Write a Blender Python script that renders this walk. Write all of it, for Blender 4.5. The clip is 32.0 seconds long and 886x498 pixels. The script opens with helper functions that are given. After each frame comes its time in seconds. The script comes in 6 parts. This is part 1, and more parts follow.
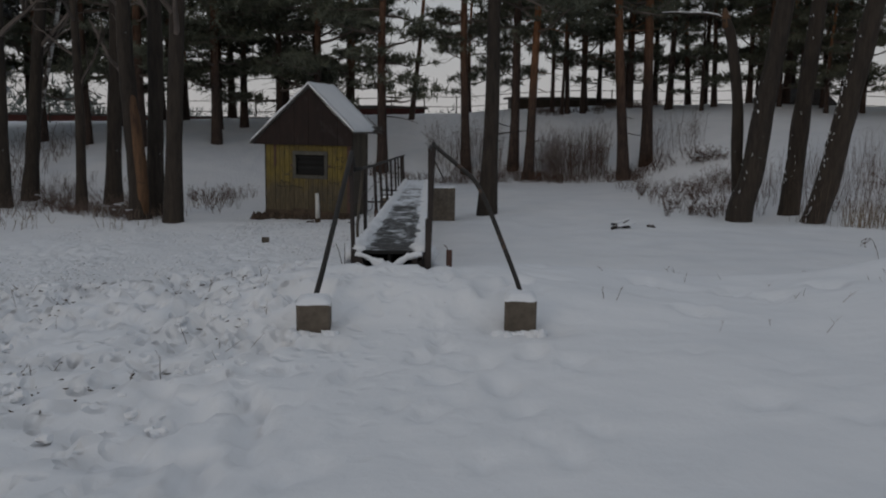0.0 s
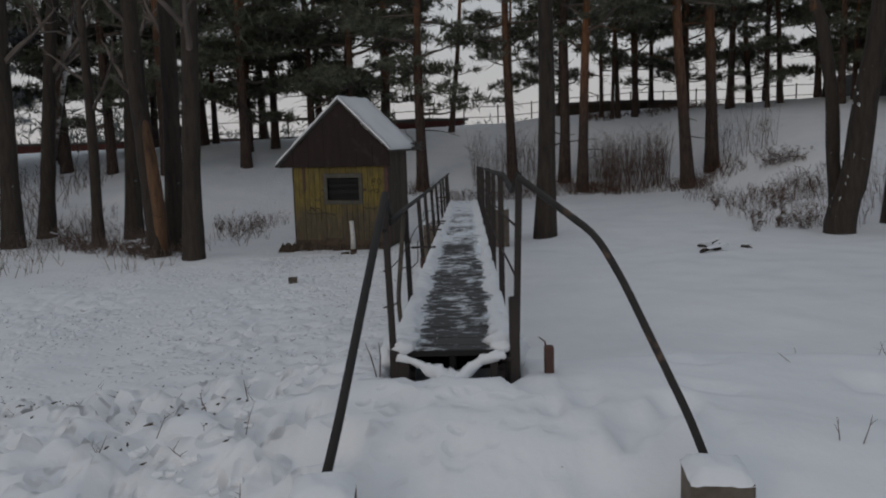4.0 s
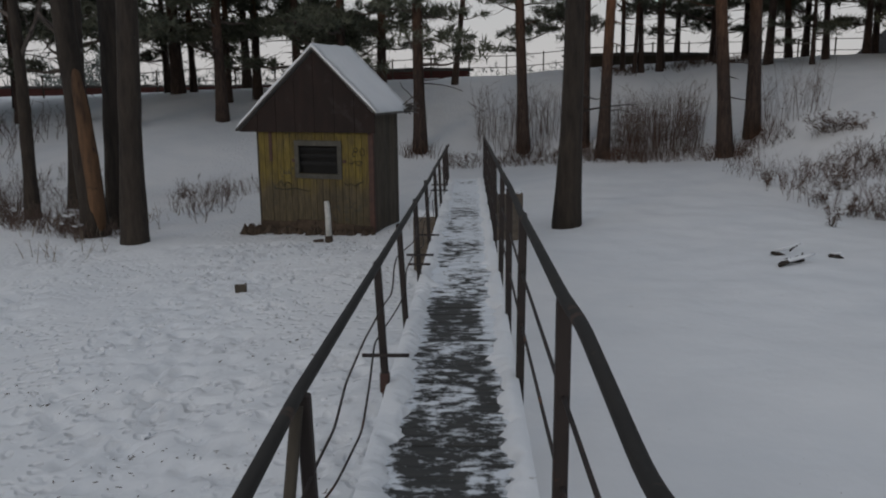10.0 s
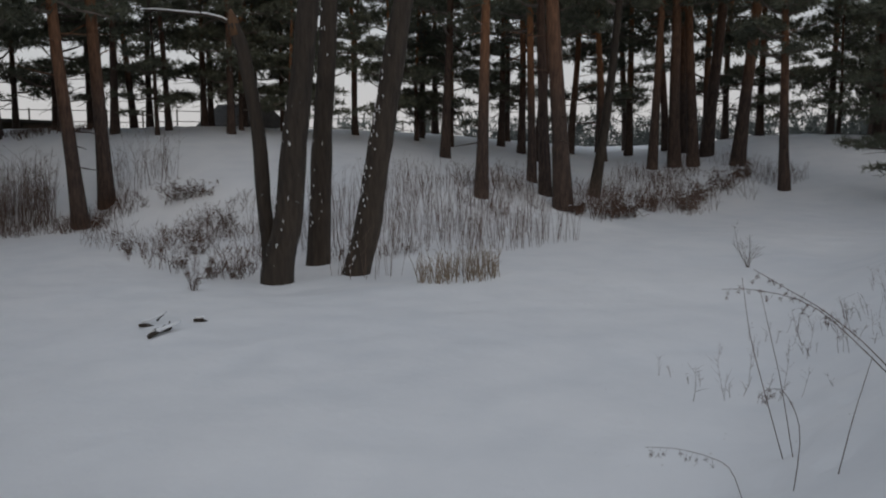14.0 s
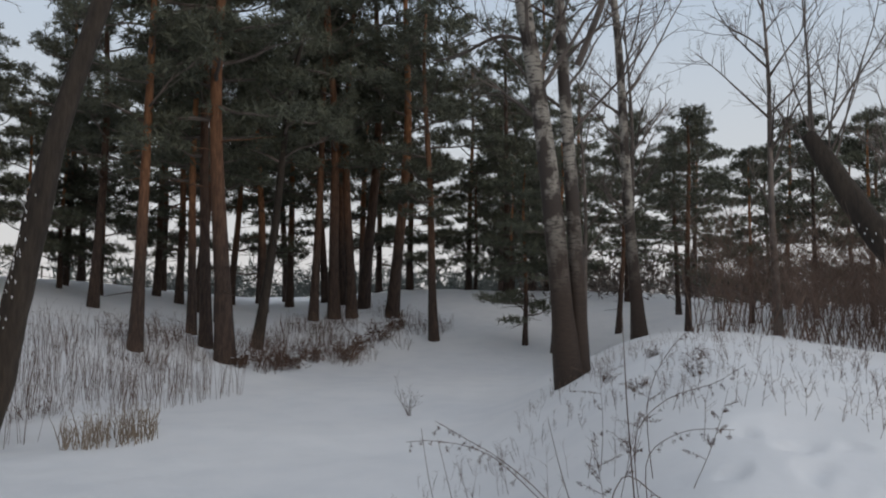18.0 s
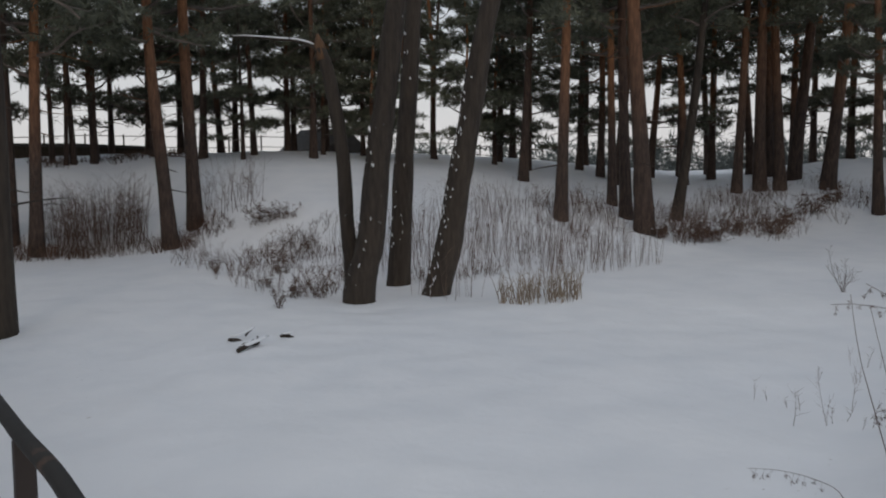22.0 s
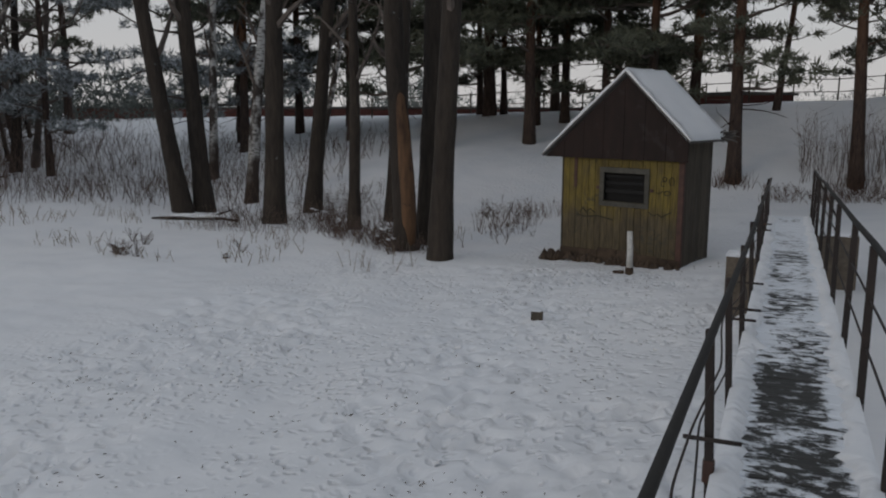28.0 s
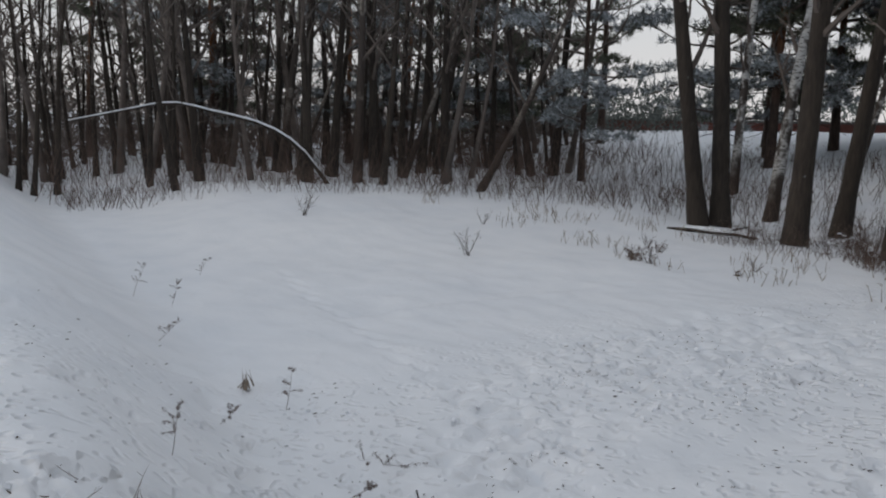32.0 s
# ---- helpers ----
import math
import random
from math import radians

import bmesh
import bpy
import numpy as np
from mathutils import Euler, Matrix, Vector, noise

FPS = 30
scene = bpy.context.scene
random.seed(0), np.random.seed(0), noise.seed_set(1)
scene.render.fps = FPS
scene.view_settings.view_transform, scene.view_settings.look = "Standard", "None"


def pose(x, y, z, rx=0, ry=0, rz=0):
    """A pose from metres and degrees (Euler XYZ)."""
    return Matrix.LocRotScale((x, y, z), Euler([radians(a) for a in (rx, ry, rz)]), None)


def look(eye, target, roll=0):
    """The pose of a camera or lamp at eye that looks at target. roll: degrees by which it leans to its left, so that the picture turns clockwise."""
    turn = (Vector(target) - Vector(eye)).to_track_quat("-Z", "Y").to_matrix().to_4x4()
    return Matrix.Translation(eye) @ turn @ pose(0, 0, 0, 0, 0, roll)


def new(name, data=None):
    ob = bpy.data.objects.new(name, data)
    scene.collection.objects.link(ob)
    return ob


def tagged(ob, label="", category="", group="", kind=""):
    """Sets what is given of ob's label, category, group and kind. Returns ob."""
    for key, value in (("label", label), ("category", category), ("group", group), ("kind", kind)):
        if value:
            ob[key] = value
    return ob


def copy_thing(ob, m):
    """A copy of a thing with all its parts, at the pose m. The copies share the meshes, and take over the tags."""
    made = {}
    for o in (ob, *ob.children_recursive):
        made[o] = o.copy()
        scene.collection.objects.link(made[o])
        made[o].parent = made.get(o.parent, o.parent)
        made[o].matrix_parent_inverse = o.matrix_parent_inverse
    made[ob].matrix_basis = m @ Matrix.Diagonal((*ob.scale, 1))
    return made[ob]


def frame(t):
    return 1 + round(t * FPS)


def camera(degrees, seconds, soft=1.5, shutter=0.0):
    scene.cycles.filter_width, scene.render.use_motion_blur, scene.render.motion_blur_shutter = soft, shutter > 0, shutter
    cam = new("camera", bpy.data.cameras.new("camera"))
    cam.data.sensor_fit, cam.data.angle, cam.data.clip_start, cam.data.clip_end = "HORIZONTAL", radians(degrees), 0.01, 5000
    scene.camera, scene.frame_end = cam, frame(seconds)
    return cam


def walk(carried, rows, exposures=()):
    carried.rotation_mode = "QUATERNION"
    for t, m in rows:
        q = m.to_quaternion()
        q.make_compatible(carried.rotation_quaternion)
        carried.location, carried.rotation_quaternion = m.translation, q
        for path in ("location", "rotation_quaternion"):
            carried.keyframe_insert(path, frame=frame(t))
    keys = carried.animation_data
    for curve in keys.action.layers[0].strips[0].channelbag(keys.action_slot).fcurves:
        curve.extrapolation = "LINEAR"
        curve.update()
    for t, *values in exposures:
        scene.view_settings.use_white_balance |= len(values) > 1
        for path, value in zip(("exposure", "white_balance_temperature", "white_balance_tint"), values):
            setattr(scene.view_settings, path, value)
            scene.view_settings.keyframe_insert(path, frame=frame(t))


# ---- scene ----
cam = camera(57.1, 32.0, soft=2.0)
PATH = [
    (0.0, (0.335, -7.117, 1.077), (0.521, 2.771, -0.402), 0.92),
    (0.5, (0.335, -6.909, 1.059), (0.227, 2.932, -0.712), 0.73),
    (1.0, (0.258, -6.570, 1.084), (0.388, 3.329, -0.331), -1.14),
    (1.5, (0.219, -6.235, 1.082), (0.190, 3.600, -0.727), -2.20),
    (2.0, (0.261, -5.815, 1.139), (-0.078, 4.016, -0.659), -2.26),
    (2.5, (0.210, -5.428, 1.107), (-0.162, 4.433, -0.516), -1.26),
    (3.0, (0.113, -5.039, 1.158), (0.051, 4.854, -0.296), -2.40),
    (3.5, (0.098, -4.670, 1.123), (-0.166, 5.236, -0.214), -2.28),
    (5.5, (0.168, -3.231, 1.201), (-0.088, 6.653, -0.298), -0.70),
    (6.0, (0.187, -2.820, 1.148), (0.005, 7.003, -0.717), -1.07),
    (6.5, (0.157, -2.460, 1.143), (0.557, 7.422, -0.334), -0.79),
    (7.0, (0.142, -2.161, 1.165), (0.192, 7.684, -0.587), -0.66),
    (7.5, (0.199, -1.740, 1.252), (-0.352, 8.112, -0.372), -1.02),
    (8.0, (0.187, -1.471, 1.246), (-0.321, 8.314, -0.750), -1.43),
    (8.5, (0.093, -1.148, 1.303), (-0.021, 8.663, -0.630), -1.50),
    (9.0, (0.092, -0.825, 1.256), (-0.319, 8.960, -0.767), -2.05),
    (9.5, (0.118, -0.602, 1.377), (-0.584, 9.174, -0.608), -2.13),
    (10.0, (0.095, -0.408, 1.434), (-0.253, 9.389, -0.538), -0.58),
    (10.5, (0.009, -0.282, 1.488), (-0.063, 9.526, -0.460), -1.89),
    (11.0, (0.008, -0.255, 1.493), (0.672, 9.610, -0.005), -0.71),
    (11.5, (0.060, -0.214, 1.501), (1.652, 9.572, 0.198), -0.79),
    (12.0, (0.138, -0.183, 1.508), (2.543, 9.447, 0.294), -0.35),
    (12.5, (0.156, -0.148, 1.507), (4.127, 8.954, 0.329), -0.39),
    (13.0, (0.182, -0.144, 1.512), (4.975, 8.542, 0.257), -0.46),
    (13.5, (0.188, -0.198, 1.530), (5.822, 7.974, 0.318), 0.08),
    (14.0, (0.194, -0.249, 1.532), (6.707, 7.239, 0.302), -0.16),
    (14.5, (0.228, -0.277, 1.557), (7.302, 6.691, 0.372), -0.10),
    (15.0, (0.223, -0.285, 1.524), (7.837, 6.099, 0.394), -0.13),
    (15.5, (0.227, -0.301, 1.579), (8.414, 5.336, 0.483), 0.09),
    (17.5, (0.145, -0.018, 1.563), (9.208, 4.208, 1.658), 0.96),
    (18.0, (0.143, -0.023, 1.559), (9.162, 4.251, 2.189), 0.68),
    (18.5, (0.141, -0.023, 1.559), (9.070, 4.353, 2.613), 0.97),
    (19.0, (0.110, -0.030, 1.577), (8.946, 4.405, 3.077), 0.57),
    (19.5, (0.117, -0.021, 1.571), (8.762, 4.937, 2.387), 0.20),
    (20.0, (0.114, -0.011, 1.568), (8.632, 5.224, 1.365), -0.14),
    (20.5, (0.068, -0.014, 1.575), (8.023, 6.005, 0.878), -0.54),
    (21.0, (0.089, -0.129, 1.446), (7.340, 6.711, 0.641), -0.47),
    (21.5, (0.130, -0.192, 1.384), (6.562, 7.416, 0.523), -0.42),
    (22.0, (0.085, -0.150, 1.420), (5.894, 7.911, 0.510), -0.25),
    (22.5, (0.105, -0.090, 1.435), (5.347, 8.393, 0.572), -0.28),
    (23.0, (0.105, -0.080, 1.460), (4.675, 8.774, 0.503), -0.50),
    (23.5, (0.067, -0.140, 1.459), (3.960, 9.009, 0.394), -0.20),
    (24.0, (0.094, -0.021, 1.447), (3.203, 9.421, 0.358), -0.21),
    (24.5, (0.135, -0.030, 1.470), (2.249, 9.675, 0.276), 0.05),
    (25.0, (0.166, -0.034, 1.484), (1.479, 9.809, 0.306), 0.17),
    (25.5, (0.104, -0.080, 1.485), (0.473, 9.842, 0.236), -0.12),
    (26.0, (0.060, -0.055, 1.490), (-0.754, 9.833, 0.125), -0.2),
    (26.5, (0.025, 0.000, 1.490), (-1.707, 9.757, 0.069), -0.14),
    (28.5, (-0.148, 0.027, 1.494), (-4.644, 8.786, -0.260), 0.08),
    (29.0, (-0.141, -0.084, 1.488), (-5.374, 8.256, -0.262), 0.06),
    (29.5, (-0.067, -0.130, 1.523), (-5.969, 7.752, -0.220), -0.04),
    (30.0, (-0.179, -0.035, 1.498), (-6.617, 7.426, -0.204), 0.51),
    (30.5, (-0.220, -0.021, 1.485), (-7.312, 6.810, -0.260), 0.63),
    (31.0, (-0.243, -0.027, 1.487), (-7.721, 6.373, -0.281), 1.15),
    (31.5, (-0.249, -0.014, 1.482), (-8.131, 5.901, -0.216), 1.45),
    (32.0, (-0.264, -0.022, 1.485), (-8.610, 5.249, -0.114), 1.05),
]
EXPOSURES = [(0, -0.6), (3.0, -0.5), (6.0, -0.25), (8.0, -0.25), (11.5, -0.3), (14.0, -0.15), (15.5, -0.05), (18.0, 0.13), (19.2, 0.30), (21.0, 0.22), (23.0, -0.05), (25.0, -0.18), (26.2, -0.10), (27.0, -0.15), (29.0, -0.3), (30.0, -0.05), (32.0, 0.16)]
walk(cam, [(t, look(e, g, r)) for t, e, g, r in PATH], EXPOSURES)

# ---------------------------------------------------------------- sky and light
world = bpy.data.worlds.new("winter_sky")
scene.world = world
world.use_nodes = True
wn = world.node_tree
for n in list(wn.nodes):
    wn.nodes.remove(n)
w_out = wn.nodes.new("ShaderNodeOutputWorld")
w_bg = wn.nodes.new("ShaderNodeBackground")
w_sky = wn.nodes.new("ShaderNodeTexSky")
w_sky.sky_type = "NISHITA"
w_sky.sun_disc = False
w_sky.sun_elevation = radians(9)
w_sky.sun_rotation = radians(-150)
w_sky.air_density = 1.0
w_sky.dust_density = 3.0
w_co = wn.nodes.new("ShaderNodeTexCoord")
w_sep = wn.nodes.new("ShaderNodeSeparateXYZ")
w_ramp = wn.nodes.new("ShaderNodeValToRGB")
w_ramp.color_ramp.elements[0].position = 0.0
w_ramp.color_ramp.elements[0].color = (6.7, 6.5, 6.45, 1)
w_ramp.color_ramp.elements[1].position = 0.8
w_ramp.color_ramp.elements[1].color = (5.35, 5.5, 5.85, 1)
for w_pos, w_col in ((0.16, (5.75, 6.0, 6.3)), (0.42, (4.2, 5.2, 6.5))):
    w_e = w_ramp.color_ramp.elements.new(w_pos)
    w_e.color = (*w_col, 1)
w_mix = wn.nodes.new("ShaderNodeMixRGB")
w_mix.inputs[0].default_value = 0.93
wn.links.new(w_co.outputs["Generated"], w_sep.inputs[0])
wn.links.new(w_sep.outputs["Z"], w_ramp.inputs[0])
wn.links.new(w_sky.outputs[0], w_mix.inputs[1])
wn.links.new(w_ramp.outputs[0], w_mix.inputs[2])
wn.links.new(w_mix.outputs[0], w_bg.inputs[0])
w_bg.inputs[1].default_value = 0.1
wn.links.new(w_bg.outputs[0], w_out.inputs[0])

sun_data = bpy.data.lights.new("sun", "SUN")
sun_data.energy = 0.35
sun_data.angle = radians(14)
sun_data.color = (1.0, 0.86, 0.7)
sun = new("sun", sun_data)
sun.matrix_world = look((-15, -26, 9), (0, 0, 0))

# ---------------------------------------------------------------- materials
def mat(name, rough=0.8, metal=0.0):
    """A new node material: its tree and its principled node."""
    m = bpy.data.materials.new(name)
    m.use_nodes = True
    b = m.node_tree.nodes["Principled BSDF"]
    b.inputs["Roughness"].default_value = rough
    b.inputs["Metallic"].default_value = metal
    return m, m.node_tree, b


def node(nt, kind, **values):
    n = nt.nodes.new(kind)
    for key, value in values.items():
        n.inputs[key].default_value = value
    return n


def noise_tex(nt, scale, detail=4.0, rough=0.55, stretch=(1, 1, 1), space="Object"):
    co = nt.nodes.new("ShaderNodeTexCoord")
    mp = nt.nodes.new("ShaderNodeMapping")
    mp.inputs["Scale"].default_value = stretch
    tex = node(nt, "ShaderNodeTexNoise", Scale=scale, Detail=detail, Roughness=rough)
    nt.links.new(co.outputs[space], mp.inputs[0])
    nt.links.new(mp.outputs[0], tex.inputs["Vector"])
    return tex


def ramp(nt, source, stops):
    r = nt.nodes.new("ShaderNodeValToRGB")
    els = r.color_ramp.elements
    while len(els) < len(stops):
        els.new(0.5)
    for e, (p, c) in zip(els, stops):
        e.position, e.color = p, (*c, 1) if len(c) == 3 else c
    nt.links.new(source, r.inputs[0])
    return r


def mix(nt, fac, a, b, mode="MIX"):
    m = nt.nodes.new("ShaderNodeMixRGB")
    m.blend_type = mode
    for i, v in enumerate((fac, a, b)):
        if isinstance(v, (float, int)):
            m.inputs[i].default_value = v
        elif isinstance(v, tuple):
            m.inputs[i].default_value = (*v, 1)
        else:
            nt.links.new(v, m.inputs[i])
    return m.outputs[0]


def bump(nt, bsdf, height, strength, distance):
    b = node(nt, "ShaderNodeBump", Strength=strength, Distance=distance)
    nt.links.new(height, b.inputs["Height"])
    nt.links.new(b.outputs[0], bsdf.inputs["Normal"])


def grainy(name, dark, light, scale, rough=0.85, stretch=(1, 1, 1), bump_d=0.01, spots=None, metal=0.0, vary=0.25):
    """Two-scale noise between two colours, with relief, optional stains and a shade of its own for each object."""
    m, nt, b = mat(name, rough, metal)
    fine = noise_tex(nt, scale, 6, 0.6, stretch)
    big = noise_tex(nt, scale * 0.13, 3, 0.5, stretch)
    col = ramp(nt, fine.outputs[0], [(0.3, dark), (0.7, light)]).outputs[0]
    col = mix(nt, 0.35, col, ramp(nt, big.outputs[0], [(0.35, dark), (0.65, light)]).outputs[0])
    if spots:
        sp = noise_tex(nt, spots[1], 5, 0.6)
        f = ramp(nt, sp.outputs[0], [(spots[2], (0, 0, 0)), (spots[2] + 0.07, (1, 1, 1))])
        col = mix(nt, f.outputs[0], col, spots[0])
    if vary:
        info = nt.nodes.new("ShaderNodeObjectInfo")
        r = ramp(nt, info.outputs["Random"], [(0, (1 - vary,) * 3), (1, (1.0, 1.0, 1.0))])
        col = mix(nt, 1.0, col, r.outputs[0], "MULTIPLY")
    nt.links.new(col, b.inputs["Base Color"])
    bump(nt, b, fine.outputs[0], 0.6, bump_d)
    return m


def snow_material():
    m, nt, b = mat("snow", 0.75)
    fine = noise_tex(nt, 9.0, 6, 0.65)
    mid = noise_tex(nt, 1.1, 3, 0.5)
    big = noise_tex(nt, 0.16, 3, 0.5)
    col = ramp(nt, mid.outputs[0], [(0.3, (0.72, 0.74, 0.77)), (0.6, (0.80, 0.81, 0.83))]).outputs[0]
    col = mix(nt, 0.4, col, ramp(nt, big.outputs[0], [(0.35, (0.74, 0.755, 0.78)), (0.65, (0.84, 0.835, 0.83))]).outputs[0])
    crumbs = noise_tex(nt, 16.0, 2, 0.5)
    where = noise_tex(nt, 0.55, 3, 0.5)
    f = ramp(nt, crumbs.outputs[0], [(0.735, (0, 0, 0)), (0.77, (1, 1, 1))])
    g = ramp(nt, where.outputs[0], [(0.52, (0, 0, 0)), (0.66, (0.7, 0.7, 0.7))])
    f = mix(nt, 1.0, f.outputs[0], g.outputs[0], "MULTIPLY")
    col = mix(nt, f, col, (0.20, 0.16, 0.12))
    nt.links.new(col, b.inputs["Base Color"])
    add = node(nt, "ShaderNodeMath")
    add.operation = "MULTIPLY_ADD"
    nt.links.new(fine.outputs[0], add.inputs[0])
    add.inputs[1].default_value = 0.14
    nt.links.new(mid.outputs[0], add.inputs[2])
    # a crusty, trodden surface on the hut's side and by the path
    co = nt.nodes.new("ShaderNodeTexCoord")
    warp = noise_tex(nt, 2.0, 2, 0.5)
    warped = mix(nt, 0.3, co.outputs["Object"], warp.outputs["Color"], "ADD")
    cell = node(nt, "ShaderNodeTexVoronoi", Scale=7.5)
    cell.feature = "SMOOTH_F1"
    cell.inputs["Smoothness"].default_value = 0.6
    nt.links.new(warped, cell.inputs["Vector"])
    pits = ramp(nt, cell.outputs["Distance"], [(0.16, (0, 0, 0)), (0.42, (1, 1, 1))])
    sep = nt.nodes.new("ShaderNodeSeparateXYZ")
    nt.links.new(co.outputs["Object"], sep.inputs[0])
    side = node(nt, "ShaderNodeMapRange")
    nt.links.new(sep.outputs["X"], side.inputs[0])
    side.inputs[1].default_value, side.inputs[2].default_value = 0.8, -1.8
    band = noise_tex(nt, 0.35, 3, 0.55)
    lim = ramp(nt, band.outputs[0], [(0.38, (0.1, 0.1, 0.1)), (0.54, (1, 1, 1))])
    reach = node(nt, "ShaderNodeMapRange")
    nt.links.new(sep.outputs["X"], reach.inputs[0])
    reach.inputs[1].default_value, reach.inputs[2].default_value = -11.0, -6.5
    amount = mix(nt, 1.0, side.outputs[0], lim.outputs[0], "MULTIPLY")
    amount = mix(nt, 1.0, amount, reach.outputs[0], "MULTIPLY")
    prints = mix(nt, amount, (1, 1, 1), pits.outputs[0])
    tot = node(nt, "ShaderNodeMath")
    tot.operation = "MULTIPLY_ADD"
    nt.links.new(prints, tot.inputs[0])
    tot.inputs[1].default_value = 0.8
    nt.links.new(add.outputs[0], tot.inputs[2])
    bump(nt, b, tot.outputs[0], 0.55, 0.085)
    return m


def pine_bark_material():
    """Grey-brown plates low on the trunk, orange flaking bark higher up."""
    m, nt, b = mat("pine_bark", 0.9)
    fine = noise_tex(nt, 14.0, 6, 0.65, (1, 1, 0.22))
    low = ramp(nt, fine.outputs[0], [(0.3, (0.018, 0.012, 0.010)), (0.7, (0.084, 0.054, 0.041))]).outputs[0]
    high = ramp(nt, fine.outputs[0], [(0.3, (0.17, 0.070, 0.030)), (0.7, (0.42, 0.185, 0.075))]).outputs[0]
    co = nt.nodes.new("ShaderNodeTexCoord")
    sep = nt.nodes.new("ShaderNodeSeparateXYZ")
    nt.links.new(co.outputs["Object"], sep.inputs[0])
    rg = node(nt, "ShaderNodeMapRange")
    nt.links.new(sep.outputs["Z"], rg.inputs[0])
    rg.inputs[1].default_value, rg.inputs[2].default_value = 2.6, 6.8
    info = nt.nodes.new("ShaderNodeObjectInfo")
    am = node(nt, "ShaderNodeMath")
    am.operation = "MULTIPLY"
    nt.links.new(rg.outputs[0], am.inputs[0])
    nt.links.new(info.outputs["Random"], am.inputs[1])
    nt.links.new(mix(nt, am.outputs[0], low, high), b.inputs["Base Color"])
    bump(nt, b, fine.outputs[0], 0.8, 0.03)
    return m


def birch_bark_material(name, pale, foot_hi, foot_lo):
    m, nt, b = mat(name, 0.8)
    band = noise_tex(nt, 6.0, 5, 0.6, (1, 1, 3.5))
    blot = noise_tex(nt, 1.3, 4, 0.6, (1, 1, 0.7))
    white = ramp(nt, band.outputs[0], [(0.36, (0.04, 0.033, 0.028)), (0.50, pale)]).outputs[0]
    f = ramp(nt, blot.outputs[0], [(0.44, (0, 0, 0)), (0.52, (1, 1, 1))])
    co = nt.nodes.new("ShaderNodeTexCoord")
    sep = nt.nodes.new("ShaderNodeSeparateXYZ")
    nt.links.new(co.outputs["Object"], sep.inputs[0])
    foot = node(nt, "ShaderNodeMapRange")
    nt.links.new(sep.outputs["Z"], foot.inputs[0])
    foot.inputs[1].default_value, foot.inputs[2].default_value = foot_hi, foot_lo
    col = mix(nt, f.outputs[0], white, (0.045, 0.034, 0.028))
    nt.links.new(mix(nt, foot.outputs[0], col, mix(nt, band.outputs[0], (0.018, 0.011, 0.008), (0.062, 0.040, 0.028))), b.inputs["Base Color"])
    bump(nt, b, band.outputs[0], 0.5, 0.015)
    return m


def frosted(name, dark, light, frost, level):
    """Needles or twigs with snow lying in patches on them."""
    m, nt, b = mat(name, 0.7)
    tone = noise_tex(nt, 1.7, 3, 0.5)
    info = nt.nodes.new("ShaderNodeObjectInfo")
    col = ramp(nt, tone.outputs[0], [(0.3, dark), (0.7, light)]).outputs[0]
    r = ramp(nt, info.outputs["Random"], [(0, (0.75, 0.75, 0.75)), (1, (1.1, 1.1, 1.1))])
    col = mix(nt, 1.0, col, r.outputs[0], "MULTIPLY")
    patch = noise_tex(nt, 2.6, 4, 0.65)
    f = ramp(nt, patch.outputs[0], [(level, (0, 0, 0)), (level + 0.1, (0.75, 0.75, 0.75))])
    nt.links.new(mix(nt, f.outputs[0], col, frost), b.inputs["Base Color"])
    return m


